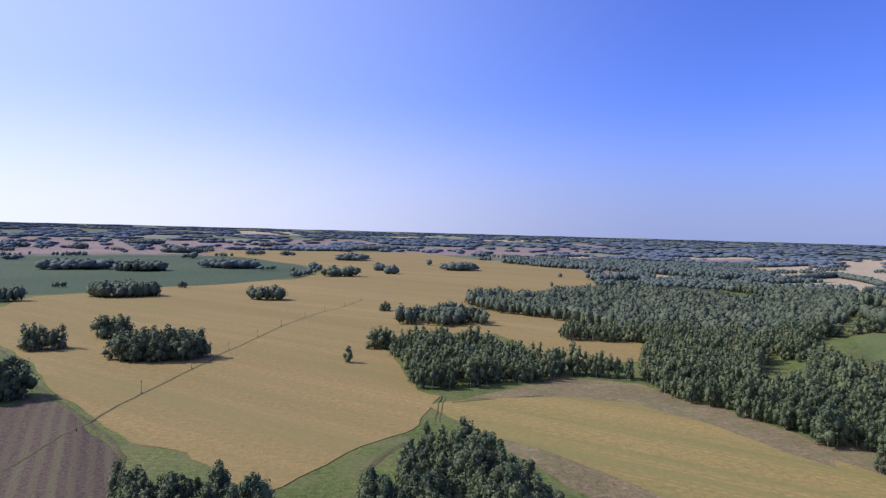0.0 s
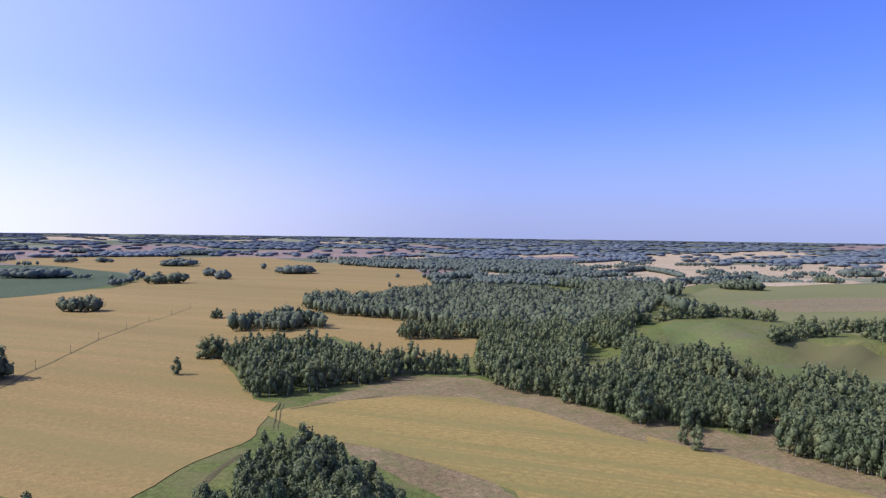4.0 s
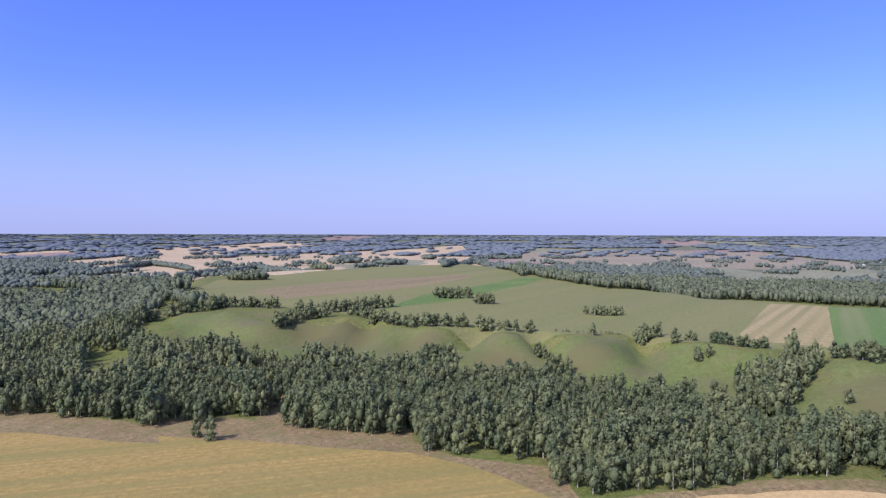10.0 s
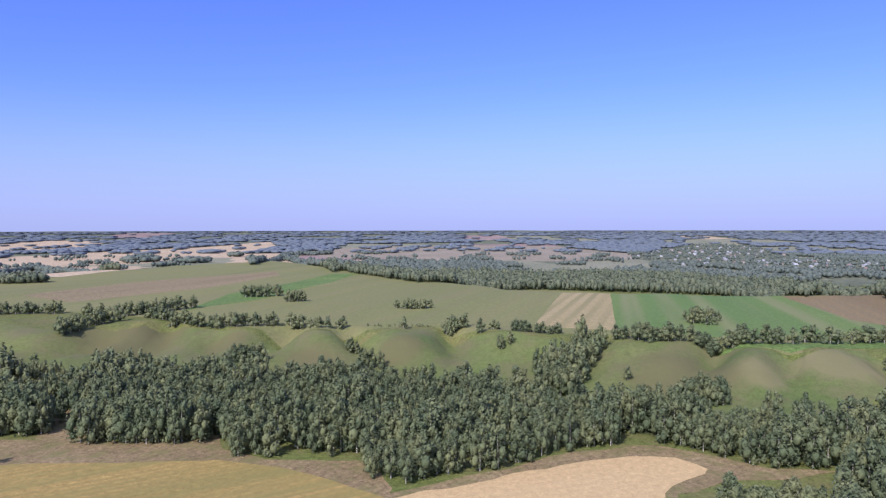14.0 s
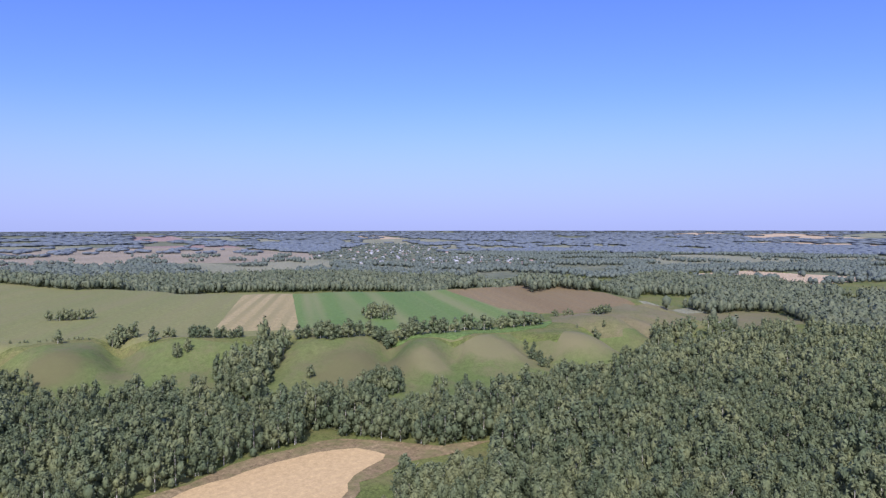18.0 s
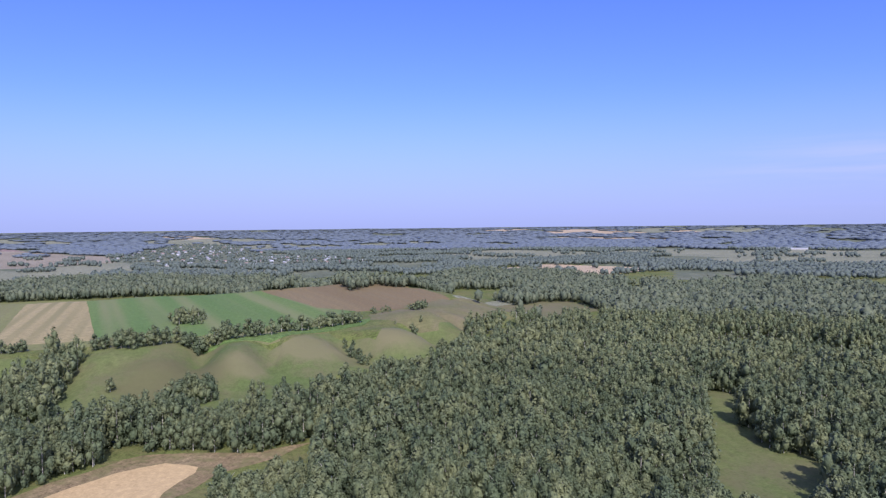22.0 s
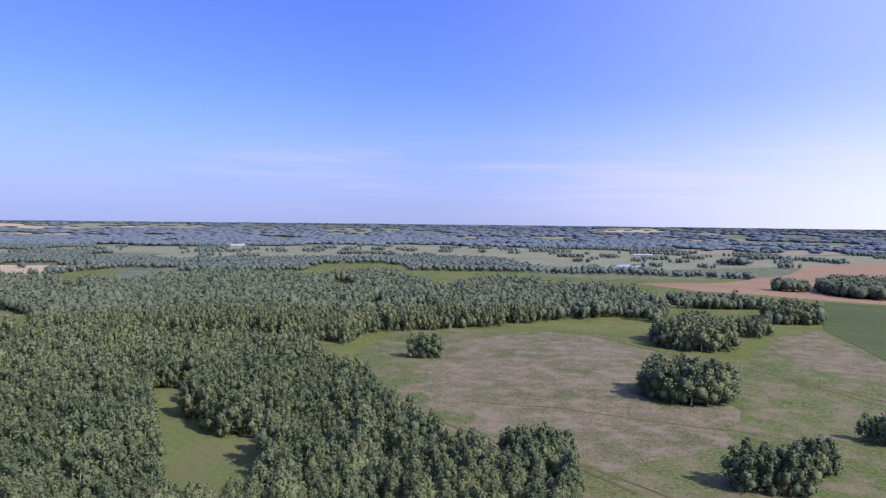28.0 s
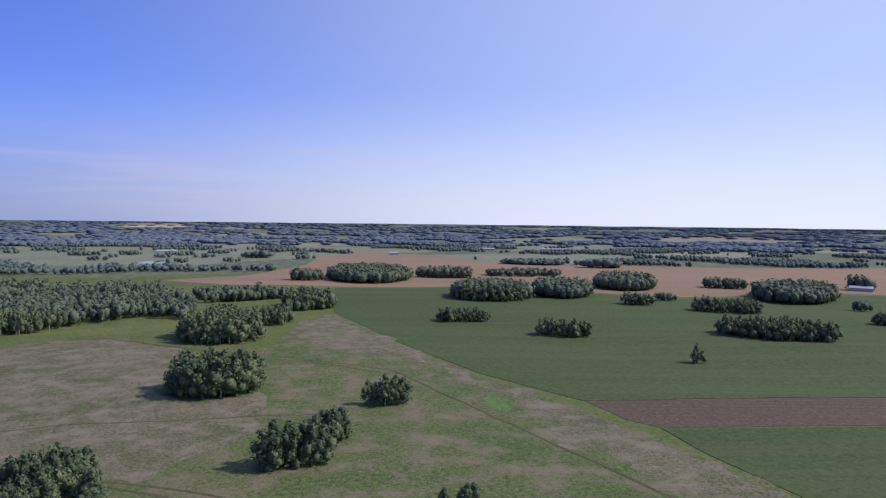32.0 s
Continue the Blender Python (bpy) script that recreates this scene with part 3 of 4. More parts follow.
FIELDS.append(('dry_meadow', 'drypink', 0.12, 'dry grass meadow with faded pinkish patches', [(271, -406), (294, -496), (259, -521), (212, -531),
    (161, -547), (83, -503), (28, -477), (7, -620), (-26, -680), (-63, -500), (-99, -390), (-126, -324), (-144, -270), (-151, -238), (-159, -216),
    (-160, -197), (-129, -163), (-8, -180), (65, -195), (128, -240), (205, -306)]))
FIELDS.append(('faded_strip', 'fadedpink', 0.13, 'pale pinkish strip of faded grass along the crop', [(11, -586), (-8, -654), (-25, -672), (-63,
    -496), (-99, -388), (-126, -322), (-143, -268), (-151, -238), (-158, -214), (-159, -198), (-142, -198), (-137, -209), (-116, -230), (-109, -273),
    (-104, -328), (-82, -389), (-58, -458), (-21, -476), (2, -500)]))
FIELDS.append(('faded_patch', 'fadedpink', 0.13, 'broad patch of faded pinkish grass in the meadow', [(232, -466), (214, -487), (185, -499), (168,
    -521), (129, -496), (89, -455), (75, -419), (77, -380), (94, -362), (103, -332), (106, -296), (119, -282), (146, -296), (193, -350)]))
FIELDS.append(('slope_grass', 'slope', 0.08, 'green and brown gullied hillside grass', [(322, 535), (348, 520), (354, 442), (377, 409), (409, 382),
    (403, 307), (412, 269), (424, 225), (463, 195), (447, 151), (442, 111), (458, 71), (468, 45), (468, 0), (444, -46), (461, -82), (356, -64), (352,
    -35), (356, 0), (372, 66), (379, 114), (368, 181), (350, 250), (331, 310), (295, 358), (275, 434)]))
FIELDS.append(('slope_grass', 'slope', 0.08, 'dry knolls of pale grass on the hillside', [(444, -47), (477, -82), (443, -107), (508, -144), (517,
    -170), (628, -234), (671, -292), (567, -237), (476, -182), (405, -133), (406, -98), (401, -62), (379, -27)]))
FIELDS.append(('valley_meadow', 'slopedry', 0.1, 'pale grass meadow below the plateau tip', [(535, -115), (675, -244), (732, -371), (720, -412), (611,
    -383), (583, -306), (646, -312), (536, -207), (497, -168)]))
FIELDS.append(('clearing', 'slope', 0.1, 'bright green grass clearing in the wood', [(299, -252), (285, -271), (254, -250), (225, -221), (186, -222),
    (152, -176), (154, -149), (162, -142), (245, -205)]))
FIELDS.append(('faded_patch', 'fadedpink', 0.13, 'broad patch of faded pinkish grass in the meadow', [(221, -493), (176, -538), (141, -550), (80,
    -489), (79, -423), (77, -365), (61, -347), (25, -360), (21, -302), (42, -264), (64, -247), (89, -264), (117, -274), (148, -293), (167, -308),
    (175, -352), (205, -435)]))
FIELDS.append(('clearing', 'dry', 0.1, 'brown grass clearing in the wood', [(231, 360), (264, 372), (288, 359), (310, 340), (286, 315), (247, 326)]))
FIELDS.append(('stubble_strip', 'dry', 0.1, 'brown dry grass strip round the sandy field', [(188, 112), (200, 113), (217, 96), (233, 85), (246, 72),
    (265, 62), (275, 53), (292, 30), (298, 14), (289, 38), (295, 24), (292, 9), (282, -19), (288, -43), (275, -28), (265, -7), (244, 12), (213, 14)]))
FIELDS.append(('sand_field', 'sand', 0.15, 'pale harvested sandy field', [(195, 108), (215, 93), (228, 79), (251, 59), (267, 45), (277, 32), (282,
    15), (277, 7), (273, 3), (267, 4), (260, 9), (251, 14), (243, 16), (213, 19), (212, 66)]))
FIELDS.append(('grass_spot', 'vivid', 0.16, 'small vivid green spot of fresh grass', [(-87, -339), (-95, -346), (-100, -337), (-101, -327), (-94,
    -314), (-88, -319)]))
FIELDS.append(('wheat_field', 'greenwheat', 0.25, 'half-ripe wheat field with curved drill rows', [(124, 214), (164, 282), (194, 221), (214, 180),
    (216, 154), (211, 126), (204, 102), (179, 107)]))
FIELDS.append(('stubble_strip', 'dry', 0.1, 'brown dry grass strip between wheat and birches', [(180, 309), (197, 296), (216, 249), (224, 214), (236,
    197), (217, 177), (220, 168), (230, 138), (237, 125), (213, 104), (204, 102), (211, 126), (216, 154), (214, 180), (194, 221), (164, 282)]))
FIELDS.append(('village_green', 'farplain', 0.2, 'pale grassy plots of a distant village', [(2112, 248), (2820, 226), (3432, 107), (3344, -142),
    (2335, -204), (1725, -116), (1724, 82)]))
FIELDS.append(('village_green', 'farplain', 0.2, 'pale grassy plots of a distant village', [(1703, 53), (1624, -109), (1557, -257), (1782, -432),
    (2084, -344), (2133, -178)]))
WOODS.append([(-40, 647), (27, 661), (49, 696), (45, 674), (6, 714), (-41, 679)])
WOODS.append([(170, 2025), (207, 2158), (494, 2349), (749, 1958), (724, 1813), (524, 1739), (401, 1829)])
WOODS.append([(169, 2073), (366, 2259), (690, 2374), (827, 2004), (788, 1609), (610, 1479), (487, 1675), (292, 1801)])
WOODS.append([(119, -767), (116, -782), (34, -841), (19, -830)])
WOODS.append([(46, -600), (45, -606), (17, -592), (18, -628)])
WOODS.append([(20, -694), (18, -700), (-21, -808), (-26, -726)])
WOODS.append([(-34, 490), (-23, 457), (-15, 395), (-6, 384), (8, 390), (36, 413), (68, 419), (82, 449), (109, 435), (131, 431), (138, 455), (104,
    479), (68, 491), (30, 518), (3, 543), (-21, 524), (-33, 500)])
WOODS.append([(-41, 659), (4, 639), (47, 686), (43, 646), (4, 684), (-39, 684)])
WOODS.append([(98, 588), (121, 562), (155, 580), (181, 566), (177, 586), (131, 608), (102, 599)])
WOODS.append([(32, 846), (55, 763), (98, 730), (134, 701), (162, 646), (165, 544), (129, 437), (131, 380), (150, 363), (152, 342), (164, 330), (170,
    300), (185, 303), (184, 285), (205, 289), (210, 277), (225, 270), (208, 244), (219, 225), (224, 203), (233, 197), (270, 217), (285, 261), (326,
    327), (314, 345), (301, 363), (283, 386), (275, 430), (261, 471), (271, 525), (281, 519), (409, 799), (382, 811), (366, 931), (313, 1069), (227,
    1055), (156, 990), (103, 874), (75, 939), (40, 952)])
WOODS.append([(287, 1389), (434, 1531), (484, 1262), (499, 1060), (494, 910), (473, 794), (483, 756), (736, 1237), (596, 1215), (529, 1345), (432,
    1435), (297, 1327)])
WOODS.append([(419, 772), (456, 788), (404, 631), (399, 589), (395, 568), (374, 585), (411, 703), (435, 817)])
WOODS.append([(215, 248), (214, 230), (227, 216), (226, 206), (238, 198), (219, 178), (221, 169), (233, 155), (232, 138), (240, 133), (212, 110),
    (216, 99), (232, 91), (246, 72), (262, 66), (267, 58), (284, 51), (280, 41), (293, 33), (300, 14), (282, 0), (281, -15), (282, -30), (305, -32),
    (317, -16), (320, 22), (308, 43), (310, 65), (347, 93), (344, 101), (336, 132), (348, 171), (334, 199), (338, 237), (335, 260), (327, 288), (311,
    348)])
WOODS.append([(258, 76), (276, 54), (291, 38), (297, 24), (289, -1), (284, -24), (290, -48), (283, -70), (368, -152), (527, -216), (401, -144), (346,
    -103), (326, -54), (316, -27), (325, 26), (326, 53), (344, 102)])
WOODS.append([(460, 81), (458, 69), (434, 70), (418, 76), (381, 70), (356, 74), (371, 93), (412, 101), (432, 90)])
WOODS.append([(368, 13), (353, -24), (360, -63), (367, -109), (364, -108), (363, -60), (343, -29), (376, 12)])
WOODS.append([(205, 12), (224, -6), (226, -20), (236, -36), (338, -52), (365, -94), (365, -130), (426, -166), (498, -239), (563, -333), (519, -316),
    (428, -331), (357, -351), (328, -379), (296, -378), (247, -338), (185, -292), (153, -264), (128, -249), (111, -229), (93, -221), (87, -249), (73,
    -252), (54, -188), (120, -160), (170, -110), (195, -50), (203, 8)])
WOODS.append([(1063, -167), (894, -311), (689, -331), (655, -391), (591, -380), (526, -330), (440, -340), (419, -404), (364, -420), (331, -416), (292,
    -421), (309, -477), (262, -517), (226, -548), (198, -607), (152, -671), (103, -639), (109, -717), (144, -802), (198, -896), (284, -867), (382,
    -986), (386, -759), (610, -993), (639, -814), (817, -801), (754, -611), (845, -603), (1092, -566), (1168, -431), (761, -158)])
WOODS.append([(795, -319), (664, -272), (721, -366), (667, -344), (603, -247)])
WOODS.append([(529, -203), (516, -212), (555, -273), (589, -309), (564, -275), (482, -186)])
WOODS.append([(1936, 1354), (962, 532), (835, 368), (977, 254), (976, 138), (989, 1), (804, -83), (1087, -224), (895, -323), (852, -349), (777, -217),
    (1132, -116), (1259, 52), (1474, 154), (1224, 278), (1256, 290), (1224, 349), (1200, 342), (1635, 516), (1560, 765), (992, 591), (1710, 1186)])
WOODS.append([(223, 669), (273, 589), (283, 529), (313, 552), (380, 643), (551, 971), (489, 936), (390, 968), (340, 1015)])
WOODS.append([(-11, 266), (6, 268), (23, 256), (27, 239), (32, 226), (39, 212), (36, 184), (-11, 200), (-12, 239)])
WOODS.append([(-23, 221), (-13, 218), (-11, 200), (-22, 204)])
WOODS.append([(-101, 217), (-87, 221), (-67, 206), (-50, 194), (-46, 180), (-85, 180)])
CLEARINGS.append([(185, 403), (201, 384), (261, 480), (239, 507)])
CLEARINGS.append([(235, 360), (257, 340), (289, 322), (309, 340), (288, 359), (246, 371)])
CLEARINGS.append([(215, 260), (242, 295), (246, 294), (204, 240)])
CLEARINGS.append([(30, 523), (63, 472), (98, 451), (129, 439), (165, 563), (106, 581), (51, 707)])
CLEARINGS.append([(293, -246), (281, -272), (267, -251), (233, -216), (213, -208), (199, -215), (152, -155), (156, -143), (165, -142), (238, -201)])
CLEARINGS.append([(294, -250), (283, -265), (260, -245), (254, -228), (230, -215), (208, -208), (191, -218), (155, -177), (160, -162), (155, -150),
    (162, -144), (211, -182), (243, -206)])
CLEARINGS.append([(698, -253), (802, -386), (861, -414), (906, -332)])
CLEARINGS.append([(752, -488), (708, -503), (837, -597), (864, -593)])
CLEARINGS.append([(414, -397), (359, -414), (318, -427), (326, -438), (367, -424), (423, -408)])
CLEARINGS.append([(516, -704), (472, -688), (541, -808), (629, -870)])
CLEARINGS.append([(364, -558), (352, -567), (405, -648), (408, -632)])
CLEARINGS.append([(321, -570), (291, -565), (331, -636), (354, -633)])
CLEARINGS.append([(218, 79), (246, 71), (266, 52), (287, 37), (293, 24), (285, -1), (282, -24), (287, -44), (225, -25), (216, -6), (200, 9), (186,
    12)])
CLEARINGS.append([(535, -115), (651, -235), (712, -361), (709, -406), (601, -377), (589, -309), (658, -318), (540, -208)])


def mesh_from(name, verts, tris, slots, index=None, smooth_shade=False):
    verts, tris = np.asarray(verts, np.float32), np.asarray(tris, np.int32)
    me = bpy.data.meshes.new(name)
    me.vertices.add(len(verts))
    me.vertices.foreach_set("co", verts.ravel())
    me.loops.add(tris.size)
    me.loops.foreach_set("vertex_index", tris.ravel())
    me.polygons.add(len(tris))
    me.polygons.foreach_set("loop_start", np.arange(0, tris.size, 3, dtype=np.int32))
    for m in slots:
        me.materials.append(m)
    if index is not None:
        me.polygons.foreach_set("material_index", np.asarray(index, np.int32))
    me.update(calc_edges=True)
    me.polygons.foreach_set("use_smooth", np.full(len(tris), bool(smooth_shade)))
    return me


def dense(corners, wobble, closed=True):
    """An outline with many points, straight runs made slightly uneven."""
    made = []
    pairs = list(zip(corners, corners[1:] + corners[:1])) if closed else list(zip(corners, corners[1:]))
    for (ax, ay), (bx, by) in pairs:
        r = math.hypot((ax + bx) / 2, (ay + by) / 2)
        n = max(1, int(math.hypot(bx - ax, by - ay) / max(7.0, r * 0.016)))
        for i in range(n):
            s = i / n
            x, y = ax + (bx - ax) * s, ay + (by - ay) * s
            w = wobble if i else 0
            made.append((x + w * noise.noise((x / 23, y / 23, 1.0)), y + w * noise.noise((x / 23, y / 23, 7.0))))
    if not closed:
        made.append(corners[-1])
    return made


from mathutils.geometry import delaunay_2d_cdt

plan_points, plan_faces = [], []
SPOKES = [-50 + 295 * k / 270 for k in range(271)] + [246 + 6.0 * k for k in range(10)]
for ring in range(152):
    r = 150 * 1.0233 ** ring
    for a in SPOKES:
        a = radians(a + 0.54 * (ring % 2))
        plan_points.append(Vector((r * math.sin(a), r * math.cos(a))))
for k in range(24):
    plan_points.append(Vector((60 * math.sin(k * math.pi / 12), 60 * math.cos(k * math.pi / 12))))
def outline(kind, corners):
    """A field's edge; faded grass runs out in a ragged one."""
    loop = dense(corners, 0.7 if kind in ("tanstripe", "stripegreen", "ploughlight", "plateau", "vivid", "brownstrip", "crop2", "ploughred") else 3.0)
    if kind not in ("fadedpink", "slopedry"):
        return loop
    local = random.Random(9)
    return [(x + 5 * math.sin(y / 9) + 4 * math.sin(x / 5 + y / 13) + local.uniform(-2.2, 2.2), y + 5 * math.sin(x / 8 + 1) + 4 * math.sin(x / 15 - y / 5) + local.uniform(-2.2, 2.2)) for x, y in loop]


for name, kind, lift, label, corners in FIELDS:
    loop = outline(kind, corners)
    start = len(plan_points)
    plan_points += [Vector(p) for p in loop]
    plan_faces.append(list(range(start, start + len(loop))))
cdt = delaunay_2d_cdt(plan_points, [], plan_faces, 0, 1e-3, False)
flat_xy = np.array([tuple(v) for v in cdt[0]])
tri = np.array([f for f in cdt[2] if len(f) == 3], np.int32)
middle = flat_xy[tri].mean(axis=1)
owner = np.full(len(tri), -1)
for number, (name, kind, lift, label, corners) in enumerate(FIELDS):
    owner[within(middle[:, 0], middle[:, 1], outline(kind, corners))] = number
height = terrain(flat_xy[:, 0], flat_xy[:, 1])
land_verts = np.column_stack([flat_xy, height])
# from about 1350 m out the grass takes the haze-tinted colour
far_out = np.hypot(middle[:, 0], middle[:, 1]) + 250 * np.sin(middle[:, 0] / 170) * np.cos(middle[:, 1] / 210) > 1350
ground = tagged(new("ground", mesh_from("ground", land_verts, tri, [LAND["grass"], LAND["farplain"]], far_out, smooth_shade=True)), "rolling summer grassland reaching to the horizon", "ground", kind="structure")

for number, (name, kind, lift, label, corners) in enumerate(FIELDS):
    mine = tri[owner == number]
    if not len(mine):
        continue
    used, back = np.unique(mine, return_inverse=True)
    back = back.reshape(-1, 3)
    top = land_verts[used] + (0, 0, lift)
    edges = np.concatenate([back[:, [0, 1]], back[:, [1, 2]], back[:, [2, 0]]])
    seen = set(map(tuple, edges.tolist()))
    rim = np.array([e for e in edges.tolist() if (e[1], e[0]) not in seen], np.int32)
    n = len(used)
    skirt = n + np.concatenate([np.column_stack([rim[:, 1], rim[:, 0], rim[:, 0] + n]), np.column_stack([rim[:, 1], rim[:, 0] + n, rim[:, 1] + n])])
    verts = np.concatenate([top, top, land_verts[used] - (0, 0, 0.05)])
    ob = new(name, mesh_from(name, verts, np.concatenate([back, skirt]), [LAND[kind]], smooth_shade=True))
    tagged(ob, label, "field", kind="structure")
    if kind == "slope":
        for brown, spot in enumerate(("tan_grass", "brown_grass")):
            strength = np.zeros(len(verts))
            for sx, sy, reach, tone in DRY_SPOTS:
                if tone == brown:
                    strength = np.maximum(strength, np.exp(-((verts[:, 0] - sx) ** 2 + (verts[:, 1] - sy) ** 2) / (1.5 * reach) ** 2))
            ob.data.attributes.new(spot, "FLOAT", "POINT").data.foreach_set("value", strength.astype(np.float32))


# ---- lanes ----
def lane(points, width, kind):
    line = dense(points, 2.0, closed=False)
    verts, tris = [], []
    xs, ys = np.array(line).T
    tops = np.zeros(len(line))
    for field_name, field_kind, field_lift, field_label, corners in FIELDS:
        tops[edge_distance(xs, ys, corners) > -2] = field_lift
    for i, (x, y) in enumerate(line):
        a, b = line[max(0, i - 1)], line[min(len(line) - 1, i + 1)]
        d = Vector((b[0] - a[0], b[1] - a[1])).normalized()
        for side in (-1, -0.45, 0.45, 1):
            verts.append((x - d.y * side * width / 2, y + d.x * side * width / 2, tops[i] + (0.14 if abs(side) < 0.9 else 0.04)))
        if i:
            k = 4 * i
            for j in range(3):
                tris += [(k - 4 + j, k + j, k + j + 1), (k - 4 + j, k + j + 1, k - 3 + j)]
    verts = np.array(verts)
    verts[:, 2] += terrain(verts[:, 0], verts[:, 1])
    ob = new("farm_track", mesh_from("farm_track", verts, tris, [LAND[kind]], smooth_shade=True))
    tagged(ob, "pale bare-earth farm lane" if kind == "earth" else "worn dark wheel track through the field", "track", kind="structure")


lane([(-297, 465), (-217, 369), (-170, 320), (-139, 288), (-120, 262), (-102, 215)], 2.6, 'track')
lane([(-155, 311), (-155, 358), (-152, 423), (-150, 489), (-145, 547), (-142, 614), (-135, 687), (-126, 748), (-111, 794), (-99, 860)], 1.5, 'track')
lane([(-155, 243), (-156, 277), (-155, 311)], 1.5, 'track')
lane([(4, 374), (2, 350), (1, 324)], 0.7, 'track')
lane([(2, 374), (0, 350), (-1, 324)], 0.7, 'track')
lane([(-26, 255), (-19, 279), (-13, 290)], 3.0, 'track')
lane([(163, -565), (114, -526), (68, -491), (33, -459), (-1, -442), (-43, -406)], 1.6, 'track')
lane([(142, -546), (78, -496), (16, -462), (-49, -413), (-63, -375), (-83, -315), (-101, -257), (-118, -205)], 1.8, 'track')
lane([(138, -275), (99, -255), (69, -247), (44, -232)], 2.0, 'track')
lane([(147, -315), (126, -316), (95, -322), (60, -320), (24, -323), (-4, -322)], 1.4, 'track')
lane([(103, -256), (69, -251), (45, -240), (26, -229)], 1.6, 'track')
lane([(7, 360), (32, 371), (58, 382)], 2.0, 'track')
lane([(-137, -328), (-217, -319), (-300, -311), (-374, -301)], 2.0, 'track')
lane([(429, 1475), (510, 1355), (508, 1105)], 5.0, 'earth')
lane([(2660, 1585), (2336, 1361), (1953, 1113)], 9.0, 'earth')
lane([(3232, 1179), (2868, 1007), (2593, 922)], 10.0, 'earth')


# ---- trees ----
def ball(level):
    bm = bmesh.new()
    bmesh.ops.create_icosphere(bm, subdivisions=level, radius=1.0)
    v = np.array([tuple(x.co) for x in bm.verts])
    f = np.array([[x.index for x in p.verts] for p in bm.faces])
    bm.free()
    return v, f


BALLS = {n: ball(n) for n in (1, 2)}


def crown(rng, lobes, level, leaves, wide=0.24, base=0.1, leaf=0.05, core=0.8):
    """A crown one unit tall: rounded leafy clumps set about the stem, each a closed core with sprays of leaves round it."""
    bv, bf = BALLS[level]
    verts, tris, count = [], [], 0
    for i in range(lobes):
        s = (i + 0.5) / lobes
        reach = wide * (0.8 + 0.42 * math.sin(math.pi * min(1.0, 0.1 + 0.86 * s)) - 0.25 * s ** 3)
        a = i * 2.4 + rng.uniform(-0.5, 0.5)
        off = 0.0 if lobes == 1 else reach * (0.52 if s < 0.85 else 0.22) * rng.uniform(0.8, 1.2)
        size = reach * (1.0 if lobes == 1 else 0.54) * rng.uniform(0.85, 1.12)
        tall = (0.97 - base) / 2 if lobes == 1 else max(size * 1.65, (0.96 - base) / lobes * 0.85)
        c = np.array((off * math.cos(a), off * math.sin(a), base + tall * 0.72 + (1.0 - base - 1.72 * tall) * s))
        shape = np.array((size, size, tall))
        verts.append(c + bv * (core + 0.18 * rng.uniform(-1, 1, len(bv)))[:, None] * shape)
        tris.append(bf + count)
        count += len(bv)
        d = rng.normal(size=(leaves, 3)) + (0, 0, 0.1)
        d /= np.linalg.norm(d, axis=1)[:, None]
        p = c + d * shape * rng.uniform(0.78, 1.16, leaves)[:, None]
        n = d + 0.5 * rng.normal(size=(leaves, 3))
        n /= np.linalg.norm(n, axis=1)[:, None]
        hang = np.array((0.0, 0.0, 1.0)) + 0.4 * rng.normal(size=(leaves, 3))
        e1 = np.cross(n, hang)
        e1 /= np.linalg.norm(e1, axis=1)[:, None] + 1e-6
        e2 = np.cross(n, e1) * 1.3
        grow = leaf * rng.uniform(0.55, 1.3, leaves)[:, None]
        three = np.stack([p + e2 * grow, p + (-0.5 * e2 + 0.8 * e1) * grow, p + (-0.5 * e2 - 0.8 * e1) * grow], 1)
        verts.append(three.reshape(-1, 3))
        tris.append(np.arange(leaves * 3).reshape(-1, 3) + count)
        count += leaves * 3
    return np.concatenate(verts), np.concatenate(tris)


def stem(rng, sides, rings, thick=0.013, top=0.85, limbs=0):
    verts, tris = [], []
    lean = rng.uniform(-0.02, 0.02, 2)

    def tube(points, radii):
        start = len(verts)
        for p, r in zip(points, radii):
            for k in range(sides):
                a = 2 * math.pi * k / sides
                verts.append((p[0] + r * math.cos(a), p[1] + r * math.sin(a), p[2]))
        for i in range(len(points) - 1):
            for k in range(sides):
                a, b = start + i * sides + k, start + i * sides + (k + 1) % sides
                tris.extend([(a, b, b + sides), (a, b + sides, a + sides)])

    hs = [top * i / rings for i in range(rings + 1)]
    tube([(lean[0] * h + (0.006 * math.sin(9 * h)), lean[1] * h, h - 0.02) for h in hs], [thick * (1.25 - 1.05 * h / top) for h in hs])
    for i in range(limbs):
        z, a = 0.22 + 0.5 * i / limbs, i * 2.4
        tube([(0, 0, z), (0.08 * math.cos(a), 0.08 * math.sin(a), z + 0.08), (0.17 * math.cos(a), 0.17 * math.sin(a), z + 0.2)], [thick * 0.5, thick * 0.35, thick * 0.12])
    return np.array(verts), np.array(tris)


rng = np.random.default_rng(5)
NEAR = []
for i in range(8):
    cv, cf = crown(rng, 12 + i % 4, 2, 150, 0.185 + 0.025 * (i % 3), -0.07 + 0.03 * (i % 3), 0.021, 0.7)
    sv, sf = stem(rng, 6, 4, limbs=5)
    NEAR.append((mesh_from("trunk", sv, sf, [BARK], smooth_shade=True), mesh_from("crown", cv, cf, [LEAVES], smooth_shade=True)))


